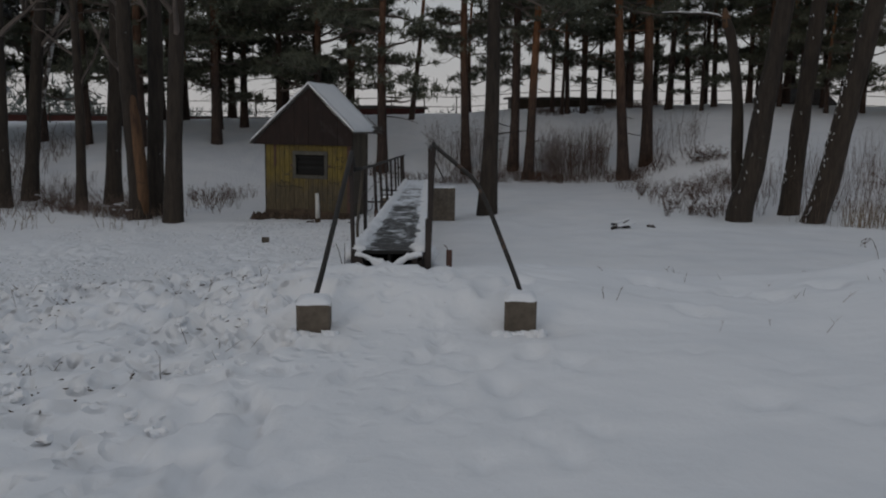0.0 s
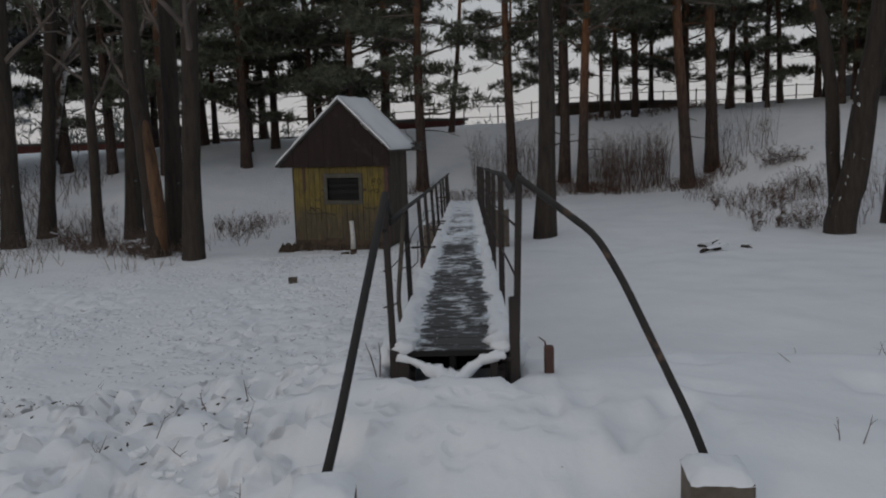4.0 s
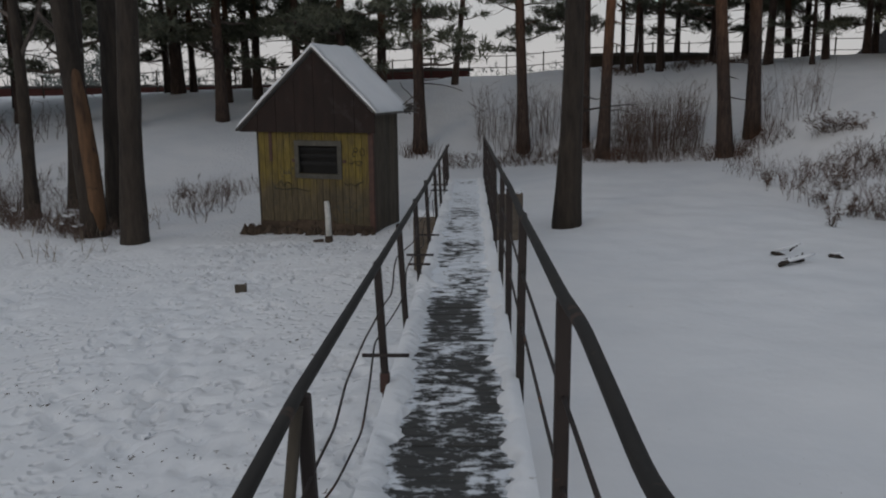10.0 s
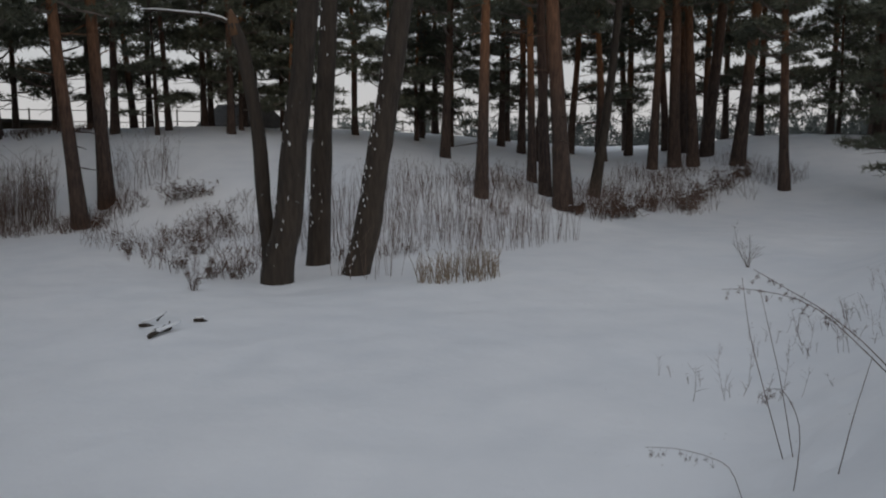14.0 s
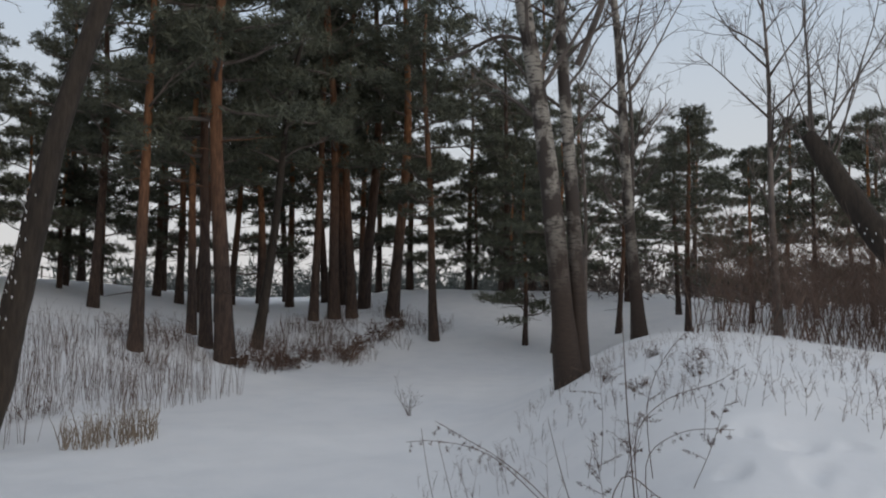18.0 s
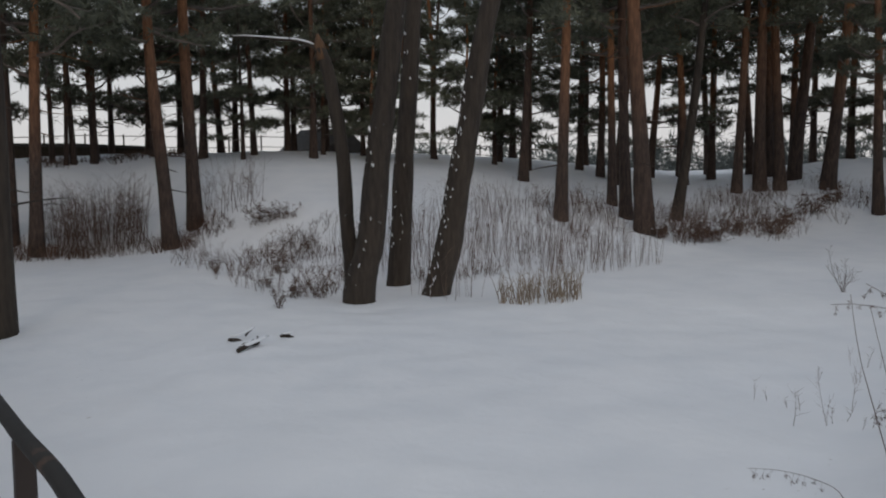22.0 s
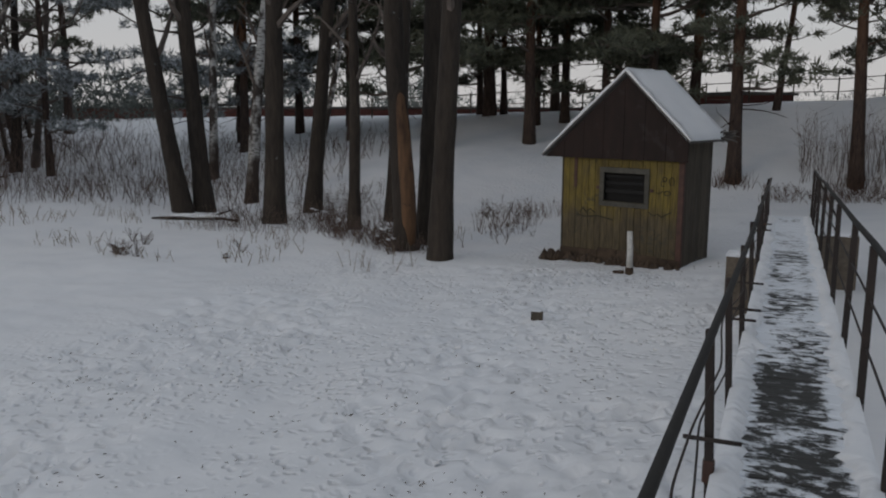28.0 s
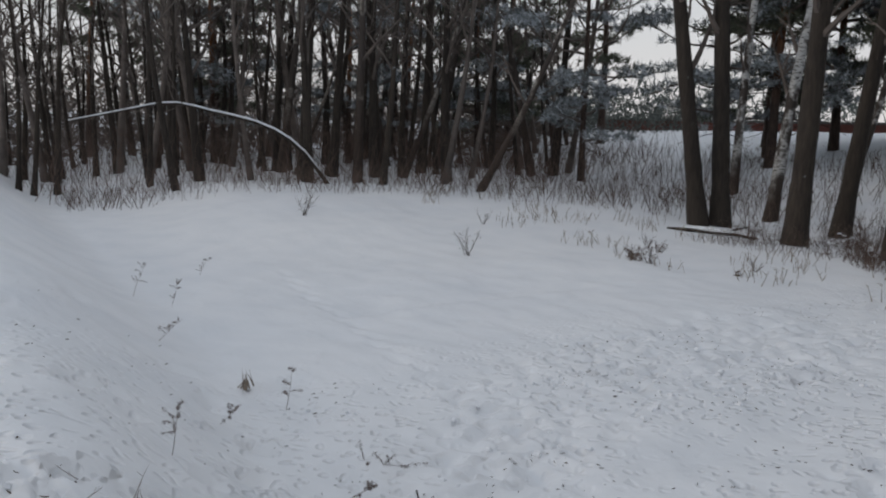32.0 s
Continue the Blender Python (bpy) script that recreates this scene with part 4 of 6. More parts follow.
for k in range(9):
    o = along([Vector((0.06, 2.3, 4.0)), Vector((0.12, 3.13, 5.45))], rnd(0.2, 0.98))
    shoot = wander(o, Vector((rnd(-0.3, 0.3), rnd(-0.55, 0.75), 1.0)), rnd(3.0, 5.6), 6, 0.10, 0.08)
    g.tube(shoot, taper(rnd(0.022, 0.04), 0.006, 7), 5, cap=False)
    branch_tree(g, shoot, 0.03, 1, 9, 1.7, 0.05, 2)
tagged(part("shoot", g, TWIG, snag, "thin upright shoots from the broken top"), kind="stuff")
snow_flecks(snag, SNAG, 0.44, 40, 2.6)
g = Geo()
limb = bent_line([(-0.1, 0.75, 7.4), (-0.2, 1.6, 7.7), (-0.25, 2.6, 7.35), (-0.3, 3.2, 7.3)], 12)
g.tube(limb, taper(0.055, 0.02, 13), 6)
branch_tree(g, limb, 0.04, 1, 6, 1.2, 0.05, 2)
limb = bent_line([(-0.15, 0.9, 9.0), (-0.3, 2.0, 9.9), (-0.5, 3.3, 10.5), (-0.6, 4.3, 11.2)], 12)
g.tube(limb, taper(0.08, 0.025, 13), 6)
branch_tree(g, limb, 0.05, 1, 8, 1.6, 0.05, 2)
limb = bent_line([(0.35, -0.05, 7.0), (0.40, -0.6, 8.4), (0.45, -1.0, 9.8), (0.5, -1.2, 11.5)], 12)
g.tube(limb, taper(0.085, 0.03, 13), 6)
branch_tree(g, limb, 0.05, 1, 8, 1.8, 0.06, 2)
part("limb", g, TWIG, birch, "long spreading limbs")
for x, y, h in ((30, 1.5, 13), (35, -2.5, 13), (33, 7.0, 13)):
    bare_tree("tall leafless tree with fine spreading twigs", root(x, y), h, 0.30, (rnd(-0.6, 0.6), rnd(-0.6, 0.6)), (0, 0), TWIG, 15, 4.2, 3, group="leafless trees by the mound")

# trees standing behind the mound and the birch
for x, y, k, s in ((30.5, 9.5, 1, 0.85), (33.0, 10.4, 2, 0.9), (29.5, 4.4, 0, 0.8), (36.5, 8.5, 3, 0.85), (40.5, 6.5, 2, 0.95), (34.0, 12.0, 4, 1.1), (45.0, 10.0, 0, 1.0), (42.0, 0.5, 4, 1.25), (47.0, 2.0, 2, 1.1), (41.0, -4.5, 4, 1.25), (44.0, -7.5, 4, 1.2), (38.0, 3.0, 4, 1.0), (40.5, -1.8, 4, 1.25), (39.0, -4.2, 4, 1.1)):
    plant(PINES[k], x, y, s * 0.66, None, 1.0, "pines behind the mound")

# the leafless wood up the stream: a few trunks built once and set out in a belt
random.seed(41)
for x, y, h, d, lean in ((-25.5, 17.3, 10.0, 0.30, (2.5, 3.6)), (-30.55, 16.9, 10.5, 0.28, (1.6, 2.8)), (-33.0, 13.0, 9.0, 0.18, (1.8, 2.4))):
    bare_tree("thin stem leaning over with snow along it", root(x, y), h, d, lean, (0.3, 0.2), BIRCH_BARK, 9, 2.2, 1, group="leafless wood")
WOOD = [bare_tree("bare grey-brown tree in a dense leafless wood", (0, 0, 0), rnd(10, 14), rnd(0.22, 0.42), (rnd(-3, 3), rnd(-2, 2)), (rnd(-0.6, 0.6), 0.2), b, 10, 3.6, 2, group="leafless wood") for b in (DARK_BARK, DARK_BARK, TWIG, BIRCH_BARK, DARK_BARK)]
places = []
for i in range(124):
    a = radians(rnd(47, 93)) if i < 95 else radians(rnd(60, 93))
    r = rnd(33, 56)
    places.append((-math.sin(a) * r, math.cos(a) * r))
places += [(-30.15, 7.5), (-32.0, 8.85), (-27.7, 14.5), (-27.6, 17.2), (-29.0, 14.1), (-32.2, 14.2), (-29.9, 12.4), (-31.0, 19.0)]
for i, (x, y) in enumerate(places):
    if i < len(WOOD):
        WOOD[i].matrix_world = pose(*root(x, y), 0, 0, rnd(0, 360))
    else:
        s = rnd(0.8, 1.15)
        c = copy_thing(WOOD[i % 5], pose(*root(x, y), 0, 0, rnd(0, 360)) @ Matrix.Diagonal((s, s, s, 1)))

# a bowed stem arching down to the shore under its load of snow
arch = thing("bowed_stem", "thin bare stem bowed to the shore under snow", "branch", root(-28.95, 12.9))
g = Geo()
line = bent_line([(0, 0, -0.1), (-0.45, -1.0, 1.35), (-1.0, -2.25, 2.2), (-1.75, -3.9, 2.65), (-2.35, -5.25, 2.93), (-3.0, -6.7, 2.64), (-3.85, -8.55, 2.2)], 14)
g.tube(line, taper(0.09, 0.02, 15), 6)
part("stem", g, DARK_BARK, arch, smooth=True)
g = Geo()
g.tube([p + Vector((0, 0, 0.06)) for p in line[1:]], taper(0.07, 0.02, 14), 5)
part("snow_cap", g, SNOW, arch, "line of snow on the stem", smooth=True)
g = Geo()
branch_tree(g, line, 0.06, 1, 12, 2.4, -0.02, 2)
tagged(part("spray", g, TWIG, arch), kind="stuff")

# ---------------------------------------------------------------- the footbridge
def deck_z(y):
    return -0.005 - 0.0245 * y


def left_rail_z(y):
    return 0.668 - 0.0240 * y


def right_rail_z(y):
    return 0.918 - 0.0305 * y


END = 15.6
bridge = thing("footbridge", "narrow plank footbridge with dark steel rails, dusted with snow", "bridge")
g = Geo()
for x in (-0.27, 0.27):
    g.tube([Vector((x, 0.02, deck_z(0) - 0.14)), Vector((x, END, deck_z(END) - 0.14))], 0.06, 4)
part("beam", g, STEEL, bridge, "dark steel beams under the boards")
for y in (0.06, 5.2, 10.4, 15.2):
    for x in (-0.26, 0.26):
        g = Geo()
        g.tube([Vector((x, y, -2.3)), Vector((x, y, deck_z(y) - 0.12))], 0.055, 8)
        part("pile", g, STEEL, bridge)
# open box added under the first boards; near-black sides and back shade the gap
for name, lo, hi in (("side_board", (-0.335, 0.0, -0.42), (-0.285, 0.42, deck_z(0) - 0.037)), ("side_board", (0.285, 0.0, -0.42), (0.335, 0.42, deck_z(0) - 0.037)),
                     ("middle_board", (-0.022, 0.03, -0.42), (0.014, 0.42, deck_z(0) - 0.037)), ("back_board", (-0.28, 0.40, -0.42), (0.28, 0.43, deck_z(0) - 0.05)),
                     ("prop", (-0.30, -0.03, -0.38), (-0.235, -0.003, deck_z(0) - 0.06)), ("prop", (0.20, -0.03, -0.38), (0.245, -0.003, deck_z(0) - 0.06))):
    g = Geo()
    g.box(lo, hi, 0, 0.005)
    part(name, g, STEEL if name == "prop" else DARK, bridge)
g = Geo()
g.box((-0.28, -0.02, -0.42), (0.28, 0.40, -0.315), 0, 0.01)
part("earth_floor", g, LITTER, bridge, "dark frozen earth under the end boards")
g = Geo()
g.box((-0.335, -0.03, deck_z(0) - 0.062), (-0.20, 0.0, deck_z(0) - 0.036), 0, 0.005)
g.box((0.20, -0.03, deck_z(0) - 0.062), (0.335, 0.0, deck_z(0) - 0.036), 0, 0.005)
part("end_sill", g, STEEL, bridge)
# near-black strip covering the front of the first board
g = Geo()
g.box((-0.33, -0.006, deck_z(0) - 0.034), (0.33, 0.010, deck_z(0) - 0.003), 0, 0.003)
part("lip_board", g, DARK, bridge, "dark strip over the first board's edge")


def lump(g, pts, radii, flat=1.0, seed=0.0):
    """A lumpy body of snow along a line."""
    n = 6 * (len(pts) - 1) + 1
    line = [along_line(pts, i / (n - 1)) for i in range(n)]
    rad = [along_line([Vector((r, 0, 0)) for r in radii], i / (n - 1)).x for i in range(n)]
    b = len(g.v)
    g.tube(line, rad, 12)
    for k in range(b, len(g.v)):
        v = g.v[k]
        c = line[min((k - b) // 12, n - 1)]
        q = 1 + 0.8 * noise.noise((v.x * 19 + seed, v.y * 19, v.z * 19)) + 0.4 * noise.noise((v.x * 60, v.y * 60 + seed, v.z * 60))
        d = (v - c) * q
        d.z *= flat
        g.v[k] = c + d


def along_line(pts, s):
    k = min(int(s * (len(pts) - 1)), len(pts) - 2)
    return pts[k].lerp(pts[k + 1], s * (len(pts) - 1) - k)


g = Geo()
lump(g, [Vector(p) for p in ((-0.30, -0.02, -0.03), (-0.22, -0.035, -0.055), (-0.13, -0.05, -0.10), (-0.04, -0.06, -0.145), (0.05, -0.06, -0.13), (0.13, -0.04, -0.075), (0.20, -0.03, -0.045), (0.28, -0.02, -0.02))], [0.02, 0.022, 0.032, 0.045, 0.036, 0.026, 0.026, 0.03], 1.0, 1.0)
lump(g, [Vector(p) for p in ((-0.03, -0.06, -0.14), (-0.025, -0.085, -0.21), (-0.02, -0.12, -0.32))], [0.045, 0.055, 0.08], 1.0, 4.0)
part("snow_cornice", g, SNOW, bridge, "snow sagging across the dark gap", smooth=True)
for sx in (-1, 1):
    g = Geo()
    lump(g, [Vector((sx * 0.28, y, deck_z(y) + 0.015)) for y in (-0.02, 0.12, 0.3, 0.5, 0.8, 1.1)], [0.05, 0.075, 0.07, 0.062, 0.05, 0.02], 0.6, 7.0 * sx)
    lump(g, [Vector((sx * 0.36, y, deck_z(y) - 0.06)) for y in (0.05, 0.25, 0.6)], [0.04, 0.06, 0.03], 1.0, 9.0 * sx)
    part("snow_bank", g, SNOW, bridge, "snow heaped on the deck's corner", smooth=True)
g = Geo()
for k in range(14):
    a = k * 0.47 - 3.3
    p = Vector((-0.33 + 0.052 * k + rnd(-0.02, 0.02), -0.10 + rnd(-0.04, 0.03), -0.30))
    lump(g, [p, p + Vector((rnd(-0.03, 0.03), rnd(-0.02, 0.02), rnd(0.02, 0.055)))], [0.045, 0.03], 1.0, k * 3.0)
part("snow_crumb", g, SNOW, bridge, "lumps of snow before the dark gap", smooth=True)
g = Geo()
for d in (-0.03, 0.02):
    g.tube([Vector((-0.40, -0.05, -0.2)), Vector((-0.41 + d, -0.06, -0.02)), Vector((-0.425 + 1.5 * d, -0.06, 0.06))], [0.005, 0.004, 0.002], 4)
part("twig", g, TWIG, bridge, "bare twig sprouting by the post")


def snow_ribbon(x0, x1, seed):
    """Snow left lying along one edge of the boards, with a ragged inner edge."""
    g = Geo()
    n, m = 420, 6
    for j in range(n + 1):
        y = 0.05 + (END - 0.1) * j / n
        rag = 0.07 * noise.noise((y * 2.1, seed, 0)) + 0.05 * noise.noise((y * 7.3, seed, 3)) + 0.05 * noise.noise((y * 19.0, seed, 5))
        for i in range(m + 1):
            s = i / m
            xi = x1 + (rag if x1 < 0 else -rag) * 1.0
            x = x0 + (xi - x0) * s
            h = 0.026 * math.sin(math.pi * min(1, 0.18 + s * 0.82)) * (1 + 0.8 * noise.noise((x * 9, y * 3, seed)))
            g.v.append(Vector((x, y, deck_z(y) + 0.012 + max(-0.01, h) - 0.012 * (s > 0.95))))
    for j in range(n):
        for i in range(m):
            a = j * (m + 1) + i
            q = (a, a + 1, a + m + 2, a + m + 1)
            g.f.append(q if x1 > x0 else q[::-1])
            g.m.append(0)
    part("snow_edge", g, SNOW, bridge, "ragged snow along the board ends", smooth=True)


snow_ribbon(-0.34, -0.225, 2.0)
snow_ribbon(0.34, 0.235, 8.0)

L_POSTS = [1.65, 3.54, 4.85, 6.3, 8.0, 9.8, 11.4, 13.0, 14.3, 15.45]
R_POSTS = [1.76, 3.65, 4.95, 6.4, 8.0, 9.6, 11.2, 12.8, 14.2, 15.45]


def post(x, y, z0, z1, w=0.021, lean=0.0):
    g = Geo()
    g.box((-w, -w, 0), (w, w, z1 - z0), 0, 0.005)
    ob = part("post", g, STEEL, bridge)
    ob.matrix_basis = pose(x, y, z0, 0, lean, 0)
    return ob


for y in L_POSTS:
    post(-0.34, y, deck_z(y) - 0.13, left_rail_z(y) - 0.005, 0.019, rnd(-3.2, -1.2))
for y in R_POSTS:
    post(0.345, y, deck_z(y) - 0.13, right_rail_z(y) - 0.005, 0.021, rnd(-0.5, 1.0))
post(-0.315, 0.0, -0.36, 0.83, 0.018, -1.4)
post(0.335, 0.0, -0.36, 0.915, 0.018, 1.8)
g = Geo()
g.box((-0.375, 3.515, deck_z(3.54) - 0.02), (-0.325, 3.565, deck_z(3.54) + 0.09), 0, 0.008)
part("post_sleeve", g, CORNER, bridge, "rusty collar round the post")
for x, w in ((-0.317, 0.026), (0.337, 0.028)):
    g = Geo()
    g.box((x - w, -w, -0.42), (x + w, w, 0.0 if x < 0 else 0.28), 0, 0.006)
    part("post_sleeve", g, STEEL, bridge, "rusty sleeve round the post foot")


def pipe(name, pts, r, material=None, label="", sides=10):
    """A bent pipe, its corners rounded."""
    pts = [Vector(p) for p in pts]
    out = [pts[0]]
    for a, b, c in zip(pts, pts[1:], pts[2:]):
        k = min(0.09, (b - a).length * 0.4, (c - b).length * 0.4)
        p, q = b + (a - b).normalized() * k, b + (c - b).normalized() * k
        for s in (0, 0.33, 0.67, 1):
            out.append(p.lerp(b, s).lerp(b.lerp(q, s), s))
    out.append(pts[-1])
    g = Geo()
    g.tube(out, r, sides)
    return part(name, g, material or PIPE, bridge, label, smooth=True)


lr = [(-0.315, 0.02, 0.70)] + [(-0.345 + rnd(-0.008, 0.008) - 0.02 * (0 < y < 4), y, left_rail_z(y) + rnd(-0.006, 0.006)) for y in L_POSTS]
pipe("handrail", lr, 0.0185, label="dark pipe handrail with worn paint")
rr = [(0.375, 0.0, 0.934), (0.386, 0.86, 0.79), (0.358, 1.45, 0.872)] + [(0.345 + rnd(-0.006, 0.006), y, right_rail_z(y) + rnd(-0.006, 0.006)) for y in R_POSTS]
pipe("handrail", rr, 0.0185, label="pipe handrail bent down beyond the first post")
pipe("wing_rail", [(0.372, 0.0, 0.924), (0.715, -0.41, 0.655), (0.815, -0.55, 0.46), (1.015, -0.98, -0.06), (1.10, -1.14, -0.34)], 0.0185, label="stout bent pipe running down to the snow")
pipe("wing_rail", [(-0.335, 0.0, 0.855), (-0.462, -1.05, -0.03), (-0.51, -1.36, -0.29)], 0.0205, label="stout pipe slanting down to the snow")
pipe("elbow", [(-0.335, -0.005, 0.824), (-0.336, 0.05, 0.831), (-0.345, 0.37, 0.668)], 0.0165, label="bent pipe joining post and handrail")
pipe("elbow", [(-0.375, -0.06, 0.665), (-0.33, 0.0, 0.66)], 0.010)
pipe("bent_stay", [(-0.37, 1.62, 0.60), (-0.42, 1.48, 0.0), (-0.40, 1.40, -0.17), (-0.33, 1.36, -0.22)], 0.017, SIDE, label="grey hooked pipe beside the post")
pipe("far_wing_rail", [(0.345, 15.45, right_rail_z(15.45)), (0.75, 15.6, -0.35)], 0.02)
# two rods along the right, two slack wires along the left
for f in (0.36, 0.66):
    pipe("rod", [(0.35, y, deck_z(y) + (f + 0.07 * sst(3.0, 0.0, y)) * (right_rail_z(y) - deck_z(y))) for y in [0.0] + R_POSTS], 0.007, STEEL, "", 5)
    ys = [0.0] + L_POSTS
    pts = []
    for a, b in zip(ys, ys[1:]):
        for s in (0, 0.25, 0.5, 0.75):
            y = a + (b - a) * s
            pts.append((-0.37 - 0.03 * math.sin(y * 3 + f * 9), y, deck_z(y) + f * (left_rail_z(y) - deck_z(y)) - 0.10 * s * (1 - s) * 4 * (0.6 + 0.4 * math.sin(y))))
    pts.append((-0.37, ys[-1], deck_z(ys[-1]) + 0.3))
    pipe("wire", pts, 0.005, STEEL, "slack twisted wire", 4)
for y, h, a, b in ((3.54, 0.19, -0.46, -0.22), (6.3, 0.20, -0.45, -0.22), (6.3, 0.12, -0.44, -0.25), (8.0, 0.10, -0.47, -0.24), (11.4, 0.22, -0.5, -0.24), (11.4, 0.30, -0.48, -0.24)):
    pipe("crossbar", [(a, y - 0.03, deck_z(y) + h), (b, y - 0.03, deck_z(y) + h)], 0.011, STEEL, "short welded crossbar", 5)

# blocks beside both ends
def concrete_block(x, y, z0, z1, w, d, rz, label):
    t = thing("concrete_block", label, "block", (x, y, z0), rz, "blocks beside the footbridge")
    g = Geo()
    g.box((-w / 2, -d / 2, 0), (w / 2, d / 2, z1 - z0), 0, 0.012)
    part("block", g, CONCRETE, t)
    g = Geo()
    n = 10
    for j in range(n + 1):
        for i in range(n + 1):
            u, v = i / n * 2 - 1, j / n * 2 - 1
            e = max(abs(u), abs(v))
            g.v.append(Vector((u * w * 0.52, v * d * 0.52, z1 - z0 + 0.05 * (1 - e ** 4) - 0.012 + 0.01 * noise.noise((u * 3 + x, v * 3, 0)))))
    for j in range(n):
        for i in range(n):
            a = j * (n + 1) + i
            g.f.append((a, a + 1, a + n + 2, a + n + 1))
            g.m.append(0)
    part("snow_cap", g, SNOW, t, "snow lying on top", smooth=True)
    if w < 0.3:
        g = Geo()
        top = snow_height(x, y - d / 2) - z0
        n = 9
        for k in range(n):
            u = -w * 0.62 + w * 1.24 * k / (n - 1)
            h = rnd(0.0, 0.022) + 0.02 * abs(k - 4) / 4
            lump(g, [Vector((u, -d / 2 - 0.03, top - 0.05)), Vector((u + rnd(-0.02, 0.02), -d / 2 - 0.012, top + h))], [0.05, 0.034], 1.0, k + x * 9)
        tagged(part("snow_foot", g, SNOW, t, "ragged snow clinging to its foot", smooth=True), kind="stuff")


concrete_block(-0.47, -1.42, -0.62, -0.155, 0.235, 0.24, 4, "squat concrete post capped with snow by the path")
concrete_block(1.005, -1.40, -0.62, -0.115, 0.225, 0.24, -5, "squat concrete post half sunk in the snow")
concrete_block(0.66, 14.6, -1.6, -0.50, 0.76, 0.5, 0, "brown concrete block under the bridge's far end")
concrete_block(-0.62, 12.6, -1.8, -0.60, 0.42, 0.5, 0, "brown concrete block on the hut's side")
stump = thing("cut_post", "rusty cut-off post stump in the snow", "post", (0.525, 0.03, -0.40))
g = Geo()
g.box((-0.026, -0.026, 0), (0.026, 0.026, 0.40), 0, 0.008)
g.tube([Vector((-0.015, 0, 0.36)), Vector((-0.02, 0.0, 0.42)), Vector((-0.055, 0.0, 0.45))], [0.006, 0.005, 0.003], 5)
part("stub", g, CORNER, stump)

# ---------------------------------------------------------------- the hut
HX, HY, HZ, HYAW = -4.43, 16.88, -1.73, -18.2
W, D, H, APEX = 2.68, 1.32, 2.30, 3.90
hut = thing("plank_hut", "small yellow plank hut with a snowy gabled roof", "hut", (HX, HY, HZ), HYAW)
g = Geo()
g.box((0.03, 0.03, 0.05), (W - 0.03, D, 0.12), 0)
g.box((0.03, D - 0.06, 0.05), (W - 0.03, D, H), 0)
g.box((0.0, 0.06, 0.05), (0.05, D, H), 0)
part("shell", g, SIDE, hut)
# near-black sheet behind the window stands in for the unlit inside
g = Geo()
g.box((0.06, 0.10, 1.2), (W - 0.08, 0.13, H - 0.02), 0)
part("inner_dark", g, DARK, hut)
# front boards, cut round the window
WX0, WX1, WZ0, WZ1 = 0.98, 1.88, 1.38, 1.96
nb = 17
bw = (W - 0.10) / nb
for i in range(nb):
    x0 = i * bw
    x1 = x0 + bw - 0.006
    spans = [(0.16, H + 0.02)] if x1 < WX0 or x0 > WX1 else [(0.16, WZ0), (WZ1, H + 0.02)]
    for z0, z1 in spans:
        g = Geo()
        y = rnd(-0.006, 0.006)
        g.box((x0, y, z0 + (rnd(-0.04, 0.05) if z0 < 1 else 0)), (x1, y + 0.035, z1), 0, 0.004)
        part("board", g, YELLOW, hut)
# window
win = part("window", Geo(), FRAME, hut)
for lo, hi in (((WX0 - 0.10, -0.035, WZ0 - 0.10), (WX1 + 0.10, 0.0, WZ0)), ((WX0 - 0.10, -0.035, WZ1), (WX1 + 0.10, 0.0, WZ1 + 0.11)), ((WX0 - 0.10, -0.033, WZ0), (WX0, 0.0, WZ1)), ((WX1, -0.033, WZ0), (WX1 + 0.10, 0.0, WZ1))):
    g = Geo()
    g.box(lo, hi, 0, 0.006)
    part("window_frame", g, FRAME, win)
for z in (1.55, 1.72, 1.86):
    g = Geo()
    g.box((WX0, 0.03, z), (WX1, 0.05, z + rnd(0.05, 0.09)), 0)
    part("slat", g, DARK, win, "dark slat behind the opening")
for x in (WX0 - 0.17, WX1 + 0.12):
    g = Geo()
    g.box((x, -0.03, 1.62), (x + 0.07, -0.008, 1.68), 0, 0.004)
    part("hinge", g, CORNER, win)
# faded scrawls on the boards
def scrawl(pts, r=0.008):
    g = Geo()
    g.tube([Vector((x, -0.006, z)) for x, z in pts], r, 5)
    part("scrawl", g, SCRAWL, hut, "faded dark scrawl")


def ring(cx, cz, rx, rz, a0=0.0, a1=6.3):
    return [(cx + rx * math.cos(a0 + (a1 - a0) * k / 12), cz + rz * math.sin(a0 + (a1 - a0) * k / 12)) for k in range(13)]


scrawl(ring(2.27, 1.80, 0.055, 0.05, 0.6, 5.2))
scrawl(ring(2.29, 1.89, 0.045, 0.04))
scrawl(ring(2.44, 1.85, 0.05, 0.08))
scrawl(ring(2.36, 1.62, 0.07, 0.045))
scrawl([(2.12, 1.62), (2.2, 1.60), (2.26, 1.66)])
scrawl([(1.98, 1.22), (2.08, 1.16), (2.18, 1.20), (2.26, 1.14), (2.36, 1.21), (2.47, 1.26)], 0.01)
scrawl([(0.42, 1.12), (0.5, 1.2), (0.58, 1.1), (0.67, 1.19), (0.78, 1.12)], 0.012)
scrawl([(0.36, 1.05), (0.55, 1.02), (0.85, 1.06), (1.2, 1.0)], 0.013)
